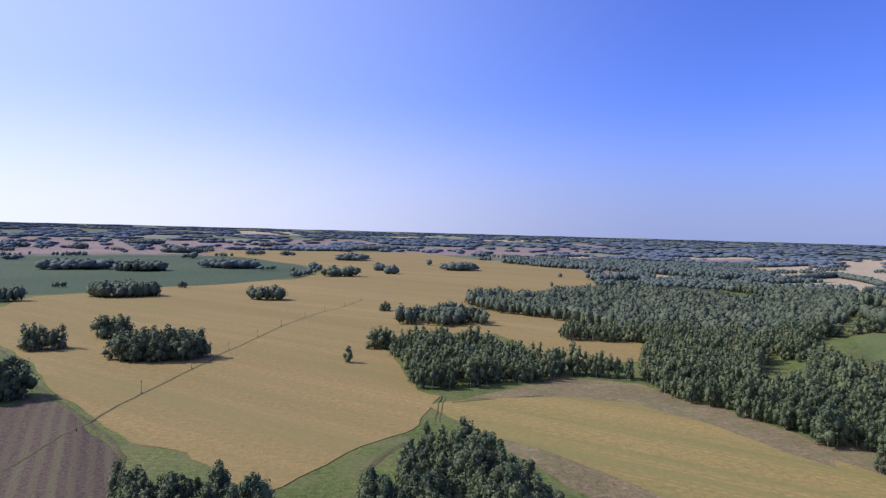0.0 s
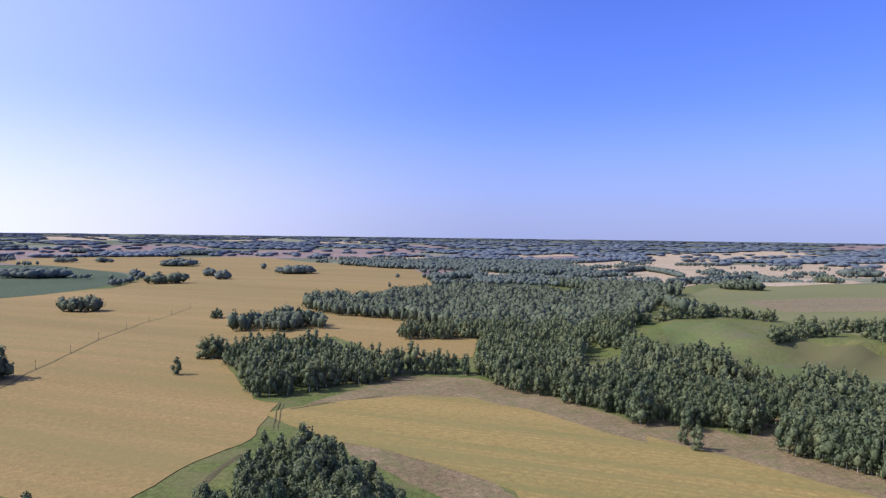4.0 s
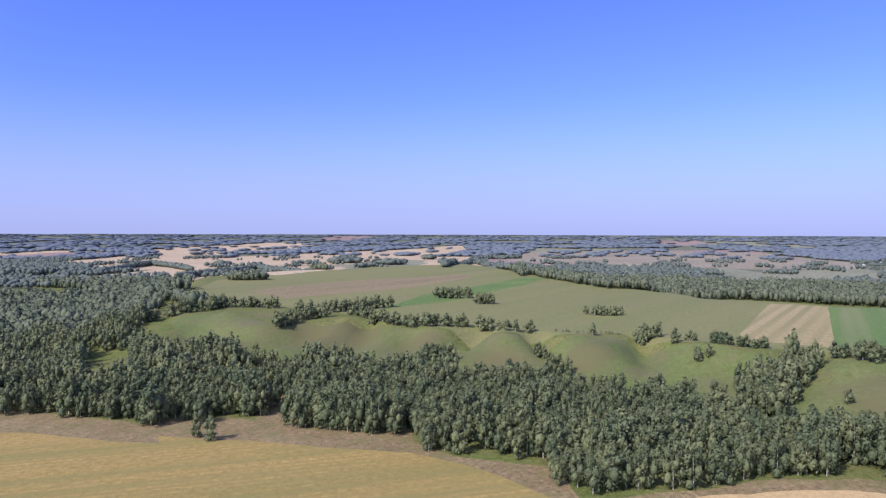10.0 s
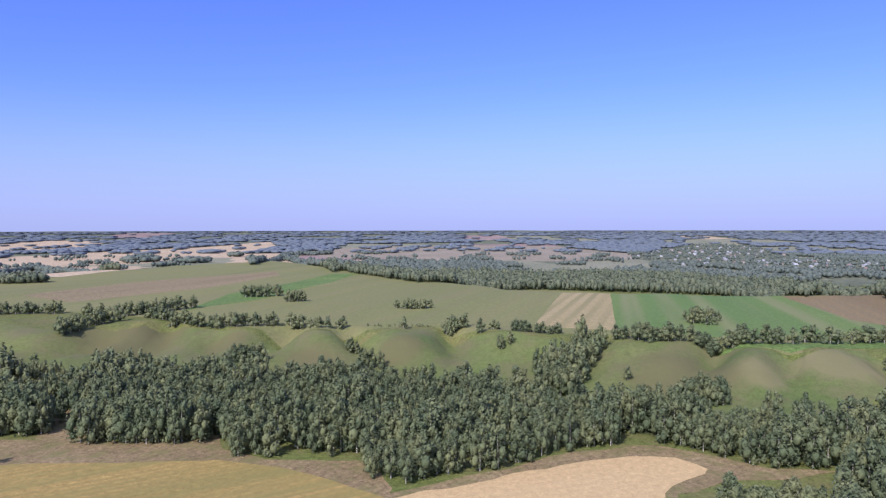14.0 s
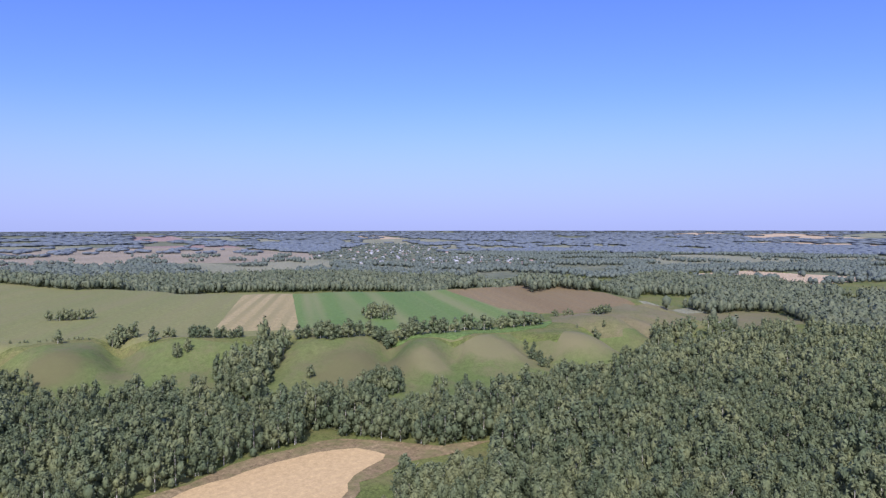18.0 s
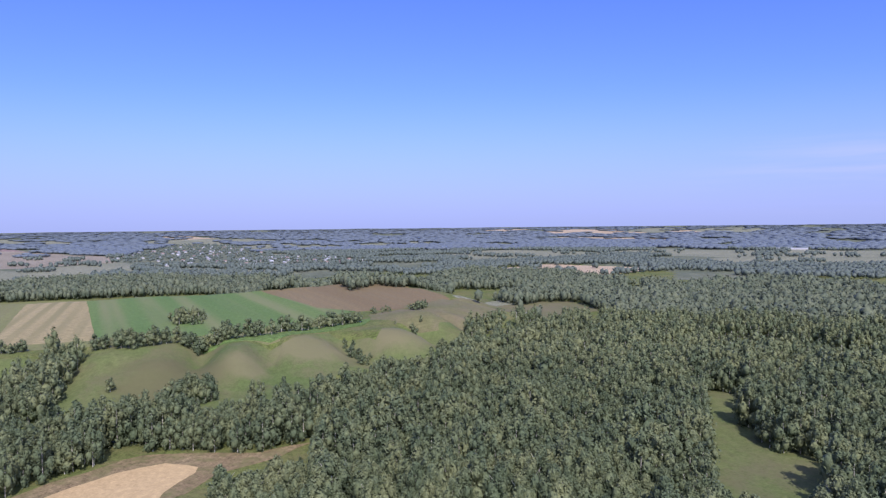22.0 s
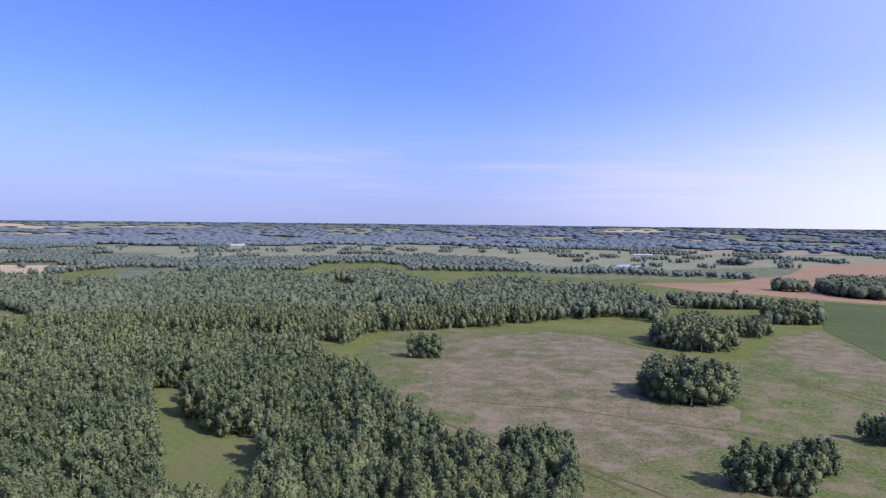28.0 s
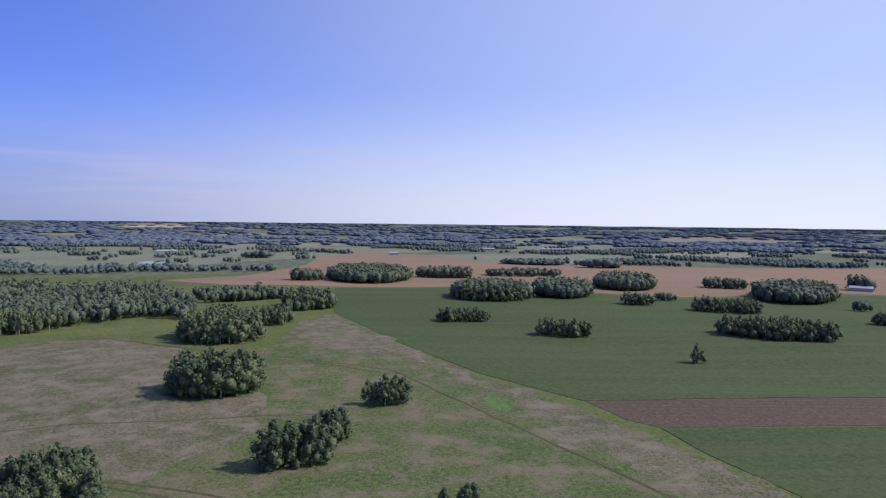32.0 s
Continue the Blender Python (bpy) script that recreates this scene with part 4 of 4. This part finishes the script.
def kinds(count, lobes, leaves, wide, sides, low, leaf, core, level=1):
    made = []
    for i in range(count):
        cv, cf = crown(rng, lobes, level, leaves, wide + 0.02 * (i % 3), low + 0.04 * (i % 3), leaf, core)
        if sides:
            sv, sf = stem(rng, sides, 1, 0.012)
            made.append((np.concatenate([cv, sv]), np.concatenate([cf, sf + len(cv)]), np.array([0] * len(cf) + [1] * len(sf))))
        else:
            made.append((cv, cf, np.zeros(len(cf), int)))
    return made


RICH, MID = kinds(10, 8, 52, 0.19, 4, -0.08, 0.029, 0.7), kinds(8, 4, 30, 0.2, 3, -0.08, 0.043, 0.74)
LIGHT, SMALL = kinds(9, 1, 24, 0.175, 0, 0.0, 0.07, 0.84), kinds(6, 1, 5, 0.28, 0, 0.0, 0.13, 0.88)
FAINT = kinds(6, 1, 0, 0.3, 0, 0.0, 0.1, 0.95)
NEAR_TREES, RICH_TREES, MID_TREES, LIGHT_TREES, FAR_TREES, DISTANT_TREES = [], [], [], [], [], []   # x, y, height, width


def plant(x, y, tall, fat=1.0):
    r = math.hypot(x, y)
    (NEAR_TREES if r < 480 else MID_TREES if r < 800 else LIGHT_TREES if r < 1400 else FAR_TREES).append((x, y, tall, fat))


def grove(x, y, wide, deep, angle, tall):
    """A stand of trees in the open: tallest inside, bushier at the rim."""
    local = random.Random(int(x * 7 + y * 13))
    c, s = math.cos(radians(angle)), math.sin(radians(angle))
    if wide < 0.5 * tall:
        plant(x, y, tall, max(0.8, min(1.6, wide / (0.25 * tall))))
        return
    r = math.hypot(x, y)
    step = 3.8 if wide < 14 else 5.0 if r < 640 else 6.2 if r < 1150 else 9.0
    for i in range(int(-wide // step), int(wide // step) + 1):
        for j in range(int(-deep // step), int(deep // step) + 1):
            u, v = (i + local.uniform(-0.4, 0.4)) * step, (j + local.uniform(-0.4, 0.4)) * step
            q = (u / wide) ** 2 + (v / deep) ** 2
            if q < 0.95:
                h = tall * (1.14 - 0.14 * q) * local.uniform(0.74, 1.12)
                plant(x + c * u - s * v, y + s * u + c * v, h, (1.25 if q > 0.5 else 1.0) * local.uniform(0.95, 1.25) * max(1.0, step / 5.5))


def tree_row(points, tall):
    local = random.Random(int(points[0][0]))
    for (ax, ay), (bx, by) in zip(points, points[1:]):
        n = max(2, int(math.hypot(bx - ax, by - ay) / 2.5))
        for i in range(n):
            if local.random() < 0.9:
                s = (i + local.uniform(-0.4, 0.4)) / n
                plant(ax + (bx - ax) * s + local.uniform(-4, 4), ay + (by - ay) * s + local.uniform(-4, 4), tall * local.uniform(0.7, 1.15), local.uniform(1.2, 1.8))


grove(-514, -532, 12, 6, 136, 10.8)
grove(219, -406, 11, 5, -152, 15.4)
grove(110, -1675, 29, 14, -176, 18.1)
grove(3, -1052, 25, 9, -180, 19.0)
grove(-97, -1096, 65, 104, 175, 19.0)
grove(-220, -1113, 47, 17, 169, 19.0)
grove(74, -829, 56, 25, -175, 14.0)
grove(65, -555, 29, 47, -173, 19.0)
grove(33, -619, 18, 8, -177, 14.7)
grove(-2, -747, 25, 37, 180, 19.0)
grove(-139, -614, 25, 11, 167, 11.9)
grove(-217, -805, 47, 63, 165, 19.0)
grove(-315, -823, 37, 59, 159, 19.0)
grove(-361, -1126, 68, 31, 162, 12.1)
grove(-484, -1449, 70, 32, 162, 12.8)
grove(-596, -1330, 38, 15, 156, 19.0)
grove(-445, -919, 43, 60, 154, 19.0)
grove(-359, -714, 19, 9, 153, 13.9)
grove(-415, -751, 13, 6, 151, 10.1)
grove(-428, -646, 37, 17, 146, 14.2)
grove(-580, -883, 32, 14, 147, 15.0)
grove(-596, -760, 47, 76, 142, 19.0)
grove(-370, -490, 46, 21, 143, 15.0)
grove(-253, -413, 8, 4, 148, 11.8)
grove(-204, -529, 22, 10, 159, 13.3)
grove(-581, -636, 9, 4, 138, 11.2)
grove(-758, -836, 18, 8, 138, 20.0)
grove(48, -374, 22, 19, -173, 19.0)
grove(5, -256, 12, 5, -179, 16.9)
grove(-11, -281, 7, 5, 178, 12.5)
grove(-38, -337, 11, 5, 173, 12.8)
grove(80, -239, 16, 7, -161, 15.0)
grove(-47, -210, 8, 4, 167, 6.9)
grove(-515, -532, 16, 7, 136, 11.7)
grove(-271, 470, 14, 7, 30, 17.8)
grove(-253, 533, 12, 6, 25, 17.4)
grove(-186, 455, 32, 16, 22, 19.0)
grove(-218, 339, 14, 7, 33, 19.0)
grove(-382, 832, 38, 19, 25, 19.0)
grove(-215, 851, 23, 12, 14, 17.6)
grove(-472, 741, 22, 11, 32, 17.1)
grove(-685, 1292, 60, 30, 28, 19.0)
grove(-561, 1289, 44, 22, 24, 19.0)
grove(-441, 1433, 54, 27, 17, 19.0)
grove(-364, 971, 6, 5, 21, 10.1)
grove(-189, 1283, 33, 16, 8, 19.0)
grove(-255, 1956, 42, 21, 7, 19.0)
grove(40, 1596, 41, 21, -1, 19.0)
grove(-61, 754, 6, 5, 5, 10.5)
grove(-61, 459, 4, 3, 8, 12.4)
grove(-45, 518, 8, 6, 5, 15.3)
grove(-137, 1496, 12, 6, 5, 17.6)
grove(-103, 1402, 12, 6, 4, 17.5)
grove(-279, 1501, 8, 7, 11, 14.3)
grove(-295, 1366, 7, 5, 12, 14.3)
grove(-257, 1315, 5, 4, 11, 11.5)
grove(-357, 1410, 14, 7, 14, 13.2)
grove(-807, 2137, 57, 28, 21, 19.0)
grove(-1196, 2787, 65, 33, 23, 19.0)
grove(-1159, 2206, 24, 12, 28, 19.0)
grove(-1368, 2205, 38, 19, 32, 19.0)
grove(-968, 1548, 19, 10, 32, 11.9)
grove(-520, 938, 9, 5, 29, 8.0)
grove(-477, 2125, 19, 10, 13, 17.0)
grove(-575, 2105, 28, 14, 15, 16.4)
grove(-33, 1773, 7, 5, 1, 17.2)
grove(244, 1422, 4, 3, -10, 11.2)
grove(-662, 1802, 16, 8, 20, 17.1)
grove(-301, 2818, 85, 42, 6, 19.0)
grove(-734, 2891, 30, 15, 14, 19.0)
grove(-1053, 3171, 43, 21, 18, 19.0)
grove(186, 1163, 5, 4, -9, 10.2)
grove(622, 459, 19, 9, -54, 14.0)
grove(586, 392, 10, 5, -56, 12.6)
grove(572, 256, 17, 8, -66, 8.6)
grove(557, 16, 6, 5, -88, 12.0)
grove(551, 4, 7, 3, -90, 8.3)
grove(449, 210, 4, 3, -65, 9.4)
grove(468, 181, 7, 4, -69, 10.7)
grove(453, 153, 5, 4, -71, 10.4)
grove(456, 74, 7, 6, -81, 16.9)
grove(363, 280, 9, 5, -52, 12.4)
grove(412, 231, 5, 4, -61, 9.9)
grove(384, 201, 8, 4, -62, 12.6)
grove(429, 129, 5, 4, -73, 9.2)
grove(399, 47, 3, 2, -83, 8.3)
grove(373, 38, 4, 3, -84, 8.5)
grove(651, 865, 32, 16, -37, 14.7)
grove(1437, 1458, 46, 23, -45, 19.0)
grove(1422, 1261, 41, 21, -48, 19.0)
grove(1065, 1522, 18, 9, -35, 17.0)
grove(1566, 1193, 17, 9, -53, 18.4)
grove(1787, 1421, 22, 11, -52, 19.0)
grove(374, 5, 12, 6, -89, 13.8)
grove(311, 405, 3, 3, -37, 9.9)
grove(173, 267, 3, 2, -33, 9.7)
grove(174, 258, 4, 3, -34, 11.8)
grove(575, 12, 13, 7, -89, 10.6)
grove(507, -139, 3, 2, -105, 4.9)
grove(475, -145, 5, 3, -107, 8.3)
grove(424, -93, 3, 2, -102, 7.9)
grove(440, -89, 5, 3, -101, 8.1)
grove(439, -156, 5, 4, -110, 8.6)
grove(379, 36, 4, 3, -85, 6.8)
grove(405, 101, 4, 3, -76, 15.9)
tree_row([(313, 552), (340, 557), (370, 554), (414, 581)], 13)
tree_row([(407, 563), (418, 542), (427, 523)], 11)
tree_row([(344, 421), (378, 438), (412, 439)], 12)
tree_row([(408, 476), (435, 457), (506, 450)], 13)
tree_row([(434, 432), (415, 383), (413, 334), (450, 295)], 11)
tree_row([(432, 273), (447, 257)], 10)
tree_row([(477, 187), (475, 172)], 12)
tree_row([(463, 151), (460, 140)], 7)
tree_row([(453, 130), (453, 115), (467, 99)], 8)
tree_row([(452, 243), (468, 198)], 2.5)
tree_row([(468, 64), (459, 41), (468, 15), (473, -16), (483, -42)], 12)
tree_row([(489, -52), (500, -79), (522, -116)], 11.5)
tree_row([(565, -133), (575, -151)], 6)
tree_row([(572, -169), (601, -195)], 8)
tree_row([(512, -152), (508, -161)], 6)
tree_row([(429, -146), (431, -160), (461, -189)], 9)
tree_row([(461, -90), (423, -98)], 5)
tree_row([(726, 1188), (1039, 1350), (908, 969)], 15)
tree_row([(1133, 862), (1885, 1296), (2075, 1237)], 15)
tree_row([(700, 1430), (998, 1742), (901, 1408)], 15)


def wooded(x, y, margin=0.0):
    inside = np.zeros(x.shape, bool)
    for corners in WOODS:
        inside |= within(x, y, corners, margin)
    for corners in CLEARINGS:
        inside &= ~within(x, y, corners)
    return inside


def scatter(step, r0, r1, seed, turn=(-50, 245)):
    g = np.random.default_rng(seed)
    n = int(2 * r1 / step)
    gx, gy = np.meshgrid(np.arange(n), np.arange(n))
    x = (gx.ravel() + g.uniform(0.08, 0.92, n * n)) * step - r1
    y = (gy.ravel() + g.uniform(0.08, 0.92, n * n)) * step - r1
    r, a = np.hypot(x, y), np.degrees(np.arctan2(x, y))
    a = np.where(a < -90, a + 360, a)
    keep = (r >= r0) & (r < r1) & (a > turn[0]) & (a < turn[1])
    return x[keep], y[keep], g


def patchy(x, y, size, seed):
    """Smooth random pattern between -1 and 1."""
    g = np.random.default_rng(seed)
    total = np.zeros(x.shape)
    for k in range(9):
        a, p, f = g.uniform(0, 6.28), g.uniform(0, 6.28), g.uniform(0.5, 1.7) / size
        total += np.sin((x * math.cos(a) + y * math.sin(a)) * 6.28 * f + p)
    return total / 3.2


def stand(step, r0, r1, seed, low, high, thin, thick):
    """Trees over the woods, in taller and lower swells with a few gaps."""
    x, y, g = scatter(step, r0, r1, seed)
    keep = wooded(x, y) & (patchy(x, y, 34, 31) > -0.98 + 0.1 * (r0 > 1000))
    x, y = x[keep], y[keep]
    swell = 1 + 0.2 * patchy(x, y, 48, 32) + 0.07 * patchy(x, y, 21, 33)
    return list(zip(x, y, g.uniform(low, high, len(x)) * np.clip(swell, 0.7, 1.3), g.uniform(thin, thick, len(x))))


for q in stand(5.6, 185, 640, 1, 12.5, 19.5, 0.8, 1.15):
    (NEAR_TREES if math.hypot(q[0], q[1]) < 400 else MID_TREES).append(q)
LIGHT_TREES += stand(6.8, 640, 1300, 2, 11.5, 18.5, 0.9, 1.25)
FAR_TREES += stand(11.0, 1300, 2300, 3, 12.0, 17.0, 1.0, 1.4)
# the nearest stand singly, the others are massed
NEAR_TREES.sort(key=lambda q: math.hypot(q[0], q[1]))
RICH_TREES = NEAR_TREES[300:]
NEAR_TREES = NEAR_TREES[:300]


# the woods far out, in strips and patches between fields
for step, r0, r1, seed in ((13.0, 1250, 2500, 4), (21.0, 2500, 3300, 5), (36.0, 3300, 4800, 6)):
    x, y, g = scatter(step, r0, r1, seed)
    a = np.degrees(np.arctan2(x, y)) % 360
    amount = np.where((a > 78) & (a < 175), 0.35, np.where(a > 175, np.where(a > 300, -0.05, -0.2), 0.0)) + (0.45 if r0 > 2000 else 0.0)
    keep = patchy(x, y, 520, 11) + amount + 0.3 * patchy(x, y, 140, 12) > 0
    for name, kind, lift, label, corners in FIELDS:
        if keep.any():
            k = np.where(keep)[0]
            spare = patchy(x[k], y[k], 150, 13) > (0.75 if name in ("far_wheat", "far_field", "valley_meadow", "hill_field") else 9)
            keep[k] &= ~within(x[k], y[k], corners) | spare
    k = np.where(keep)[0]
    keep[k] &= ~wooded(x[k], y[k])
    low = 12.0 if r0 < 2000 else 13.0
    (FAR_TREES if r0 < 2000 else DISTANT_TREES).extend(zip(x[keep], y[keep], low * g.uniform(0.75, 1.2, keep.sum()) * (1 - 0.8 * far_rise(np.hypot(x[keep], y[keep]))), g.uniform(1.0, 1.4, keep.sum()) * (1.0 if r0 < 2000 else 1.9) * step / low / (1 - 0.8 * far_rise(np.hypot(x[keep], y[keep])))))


VILLAGE = [(2112, 248), (2820, 226), (3432, 107), (3344, -142), (2335, -204), (1725, -116), (1724, 82)]
VILLAGE_EDGE = [(1703, 53), (1624, -109), (1557, -257), (1782, -432), (2084, -344), (2133, -178)]
# garden trees between the village houses
local = random.Random(4)
for area, count in ((VILLAGE, 900), (VILLAGE_EDGE, 520)):
    xs, ys = [p[0] for p in area], [p[1] for p in area]
    gx = np.array([local.uniform(min(xs), max(xs)) for _ in range(count)])
    gy = np.array([local.uniform(min(ys), max(ys)) for _ in range(count)])
    FAR_TREES += [(x, y, local.uniform(5, 10), local.uniform(1.2, 2.2)) for x, y in zip(gx[within(gx, gy, area)], gy[within(gx, gy, area)])]


def forest(name, label, trees, kinds, slots, seed):
    """Many trees in one mesh."""
    g = np.random.default_rng(seed)
    data = np.array(trees)
    pick = g.integers(0, len(kinds), len(data))
    z = terrain(data[:, 0], data[:, 1])
    parts_v, parts_f, parts_m, count = [], [], [], 0
    for n, (v, f, m) in enumerate(kinds):
        d, dz = data[pick == n], z[pick == n]
        if not len(d):
            continue
        a = g.uniform(0, 6.28, len(d))
        c, s = np.cos(a)[:, None], np.sin(a)[:, None]
        w = (d[:, 2] * d[:, 3])[:, None]
        vx = (v[None, :, 0] * c - v[None, :, 1] * s) * w + d[:, 0:1]
        vy = (v[None, :, 0] * s + v[None, :, 1] * c) * w + d[:, 1:2]
        vz = v[None, :, 2] * d[:, 2:3] + dz[:, None]
        parts_v.append(np.stack([vx, vy, vz], 2).reshape(-1, 3))
        parts_f.append((f[None] + (np.arange(len(d)) * len(v))[:, None, None]).reshape(-1, 3) + count)
        parts_m.append(np.tile(m, len(d)))
        count += len(d) * len(v)
    ob = new(name, mesh_from(name, np.concatenate(parts_v), np.concatenate(parts_f), slots, np.concatenate(parts_m), True))
    return tagged(ob, label, "woodland", kind="stuff")


forest("birch_wood", "dense leafy birch wood with pale trunks at its edge", RICH_TREES, RICH, [LEAVES, BARK], 20)
forest("birch_wood", "birch wood and groves among the fields", MID_TREES, MID, [LEAVES, BARK], 21)
forest("birch_wood", "unbroken green canopy of birch woods", LIGHT_TREES, LIGHT, [HAZED_WOOD_LEAVES], 23)
forest("far_woods", "strips of distant woodland between fields, leaves tinted with haze", FAR_TREES, SMALL, [FAR_HAZED_LEAVES], 22)
forest("distant_woods", "distant woods along the horizon, leaves tinted haze-blue", DISTANT_TREES, FAINT, [DISTANT_HAZED_LEAVES], 24)

for i, (px, py, tall, fat) in enumerate(NEAR_TREES):
    trunk, leafage = NEAR[i % len(NEAR)]
    tree = new("birch_tree")
    tree.matrix_world = pose(px, py, ground_z(px, py), 0, 0, (i * 137.5) % 360) @ Matrix.Diagonal((tall * fat, tall * fat, tall, 1))
    for name, me in (("trunk", trunk), ("crown", leafage)):
        new(name, me).parent = tree
    tagged(tree, "leafy green birch with a pale trunk" if tall > 9 else "small bushy birch in the open", "tree", "birches")

POLES = [(-155, 358), (-152, 422), (-150, 489), (-145, 547), (-142, 614), (-135, 687), (-126, 748), (-111, 794), (-99, 860), (-154, 292)]
POLES += [(116, -528), (73, -503), (27, -455), (-15, -430)]
BARNS = [(-547, -2167, -14, 90, 16), (-789, -2152, -20, 79, 16), (-750, -823, -42, 29, 12), (370, -1953, 11, 52, 14), (1700, -1766, 44, 90, 14),
    (-229, -1858, -7, 24, 10)]
POND = (315, -1511)


# ---- the pole line ----
def part(name, bm, mat, parent, label=""):
    me = bpy.data.meshes.new(name)
    bm.to_mesh(me)
    bm.free()
    me.materials.append(mat)
    ob = new(name, me)
    ob.parent = parent
    if label:
        ob["label"] = label
    return ob


def rod(r0, r1, length, m, sides=8):
    bm = bmesh.new()
    bmesh.ops.create_cone(bm, cap_ends=True, segments=sides, radius1=r0, radius2=r1, depth=length, matrix=m)
    return bm


def block(sx, sy, sz, m, bevel=0.0):
    bm = bmesh.new()
    bmesh.ops.create_cube(bm, size=1.0, matrix=m @ Matrix.Diagonal((sx, sy, sz, 1)))
    if bevel:
        bmesh.ops.bevel(bm, geom=bm.edges[:], offset=bevel, segments=1, affect="EDGES")
    return bm


pole = tagged(new("utility_pole"), "weathered wooden utility pole standing in the field", "utility pole", "pole line")
part("post", rod(0.19, 0.13, 9.4, pose(0, 0, 4.2)), POLE_WOOD, pole)
part("footing", rod(0.3, 0.26, 2.4, pose(0.3, 0, 0.7)), POLE_WOOD, pole)
part("crossarm", block(2.4, 0.16, 0.2, pose(0, 0.15, 8.1), 0.02), POLE_WOOD, pole)
part("brace", block(0.9, 0.05, 0.08, pose(0.4, 0.2, 7.75, 0, 35, 0)), POLE_WOOD, pole)
part("brace", block(0.9, 0.05, 0.08, pose(-0.4, 0.2, 7.75, 0, -35, 0)), POLE_WOOD, pole)
for dx, dz in ((-1.05, 8.35), (1.05, 8.35), (0, 9.05)):
    part("insulator", rod(0.09, 0.06, 0.3, pose(dx, 0.12 if dx else 0, dz), 6), PORCELAIN, pole, "white porcelain insulator")
for n, (px, py) in enumerate(POLES):
    m = pose(px, py, ground_z(px, py), 0, 0, 35) @ Matrix.Scale(0.85, 4)
    if n:
        copy_thing(pole, m)
    else:
        pole.matrix_world = m


# ---- houses, barns and the pond ----
def house(name, label, x, y, turn, long, wide, wall_h, roof_h, wall_mat, roof_mat, group=""):
    base = tagged(new(name), label, "barn" if name == "barn" else "house", group)
    base.matrix_world = pose(x, y, ground_z(x, y) - 0.2, 0, 0, turn)
    bm = block(long, wide, wall_h, pose(0, 0, wall_h / 2))
    part("wall", bm, wall_mat, base)
    bm = bmesh.new()
    a, b, e = long / 2 + 0.4, wide / 2 + 0.4, wall_h - 0.15
    ring = [[bm.verts.new((sx, sy, sz)) for sy, sz in ((-b, e), (0, e + roof_h), (b, e), (b, e - 0.2), (0, e + roof_h - 0.25), (-b, e - 0.2))] for sx in (-a, a)]
    for k in range(6):
        bm.faces.new((ring[0][k], ring[0][(k + 1) % 6], ring[1][(k + 1) % 6], ring[1][k]))
    for k in (0, 1):
        bm.faces.new((ring[k][0], ring[k][1], ring[k][4], ring[k][5]))
        bm.faces.new((ring[k][1], ring[k][2], ring[k][3], ring[k][4]))
    # the gable below the roof
    for sx in (-long / 2, long / 2):
        bm.faces.new([bm.verts.new((sx, sy, sz)) for sy, sz in ((-wide / 2, wall_h), (0, e + roof_h - 0.25), (wide / 2, wall_h))])
    bmesh.ops.recalc_face_normals(bm, faces=bm.faces[:])
    part("roof", bm, roof_mat, base)
    for k in (-0.3, 0.3):
        part("window", block(1.2, 0.12, 1.1, pose(k * long, -wide / 2 - 0.02, wall_h * 0.55)), DARK_GLASS, base, "dark window pane")
    return base


DARK_GLASS = plain("dark_pane", (0.05, 0.06, 0.07), 0.2)
local = random.Random(12)
for area, count in ((VILLAGE, 85), (VILLAGE_EDGE, 60)):
    xs, ys = [p[0] for p in area], [p[1] for p in area]
    placed = []
    for _ in range(4000):
        if len(placed) >= count:
            break
        x, y = local.uniform(min(xs), max(xs)), local.uniform(min(ys), max(ys))
        if edge_distance(np.array([x]), np.array([y]), area)[0] < 0 or any((x - p) ** 2 + (y - q) ** 2 < 26 ** 2 for p, q in placed):
            continue
        placed.append((x, y))
        roof, tone = local.choice([(SLATE, "grey"), (SLATE, "grey"), (TIN, "pale tin"), (RUST, "rust-brown")])
        house("house", "small whitewashed village house with a %s roof" % tone, x, y, local.choice([20, 110]) + local.uniform(-6, 6), local.uniform(7, 12), local.uniform(6, 8), local.uniform(2.6, 3.6), local.uniform(2.0, 3.2), WHITEWASH, roof, "village houses")
for x, y, turn, long, wide in BARNS:
    house("barn", "long pale farm barn with a light tin roof", x, y, turn, long, wide, 5.0, 2.6, WHITEWASH, TIN, "farm barns")

pond_bm = bmesh.new()
px, py = POND
ringv = []
for k in range(40):
    a = 2 * math.pi * k / 40
    w = 1 + 0.12 * math.sin(3 * a + 1) + 0.07 * math.sin(5 * a)
    x, y = px + 34 * w * math.cos(a), py + 62 * w * math.sin(a)
    ringv.append(pond_bm.verts.new((x, y, ground_z(x, y) + 0.5)))
pond_bm.faces.new(ringv)
m, nodes, links, b = material("pond_water", 0.06)
b.inputs["Base Color"].default_value = (0.02, 0.035, 0.05, 1)
b.inputs["Specular IOR Level"].default_value = 0.6
pond_me = bpy.data.meshes.new("pond")
pond_bm.to_mesh(pond_me)
pond_bm.free()
pond_me.materials.append(m)
tagged(new("pond", pond_me), "small blue pond lying in the valley meadow", "pond", kind="structure")
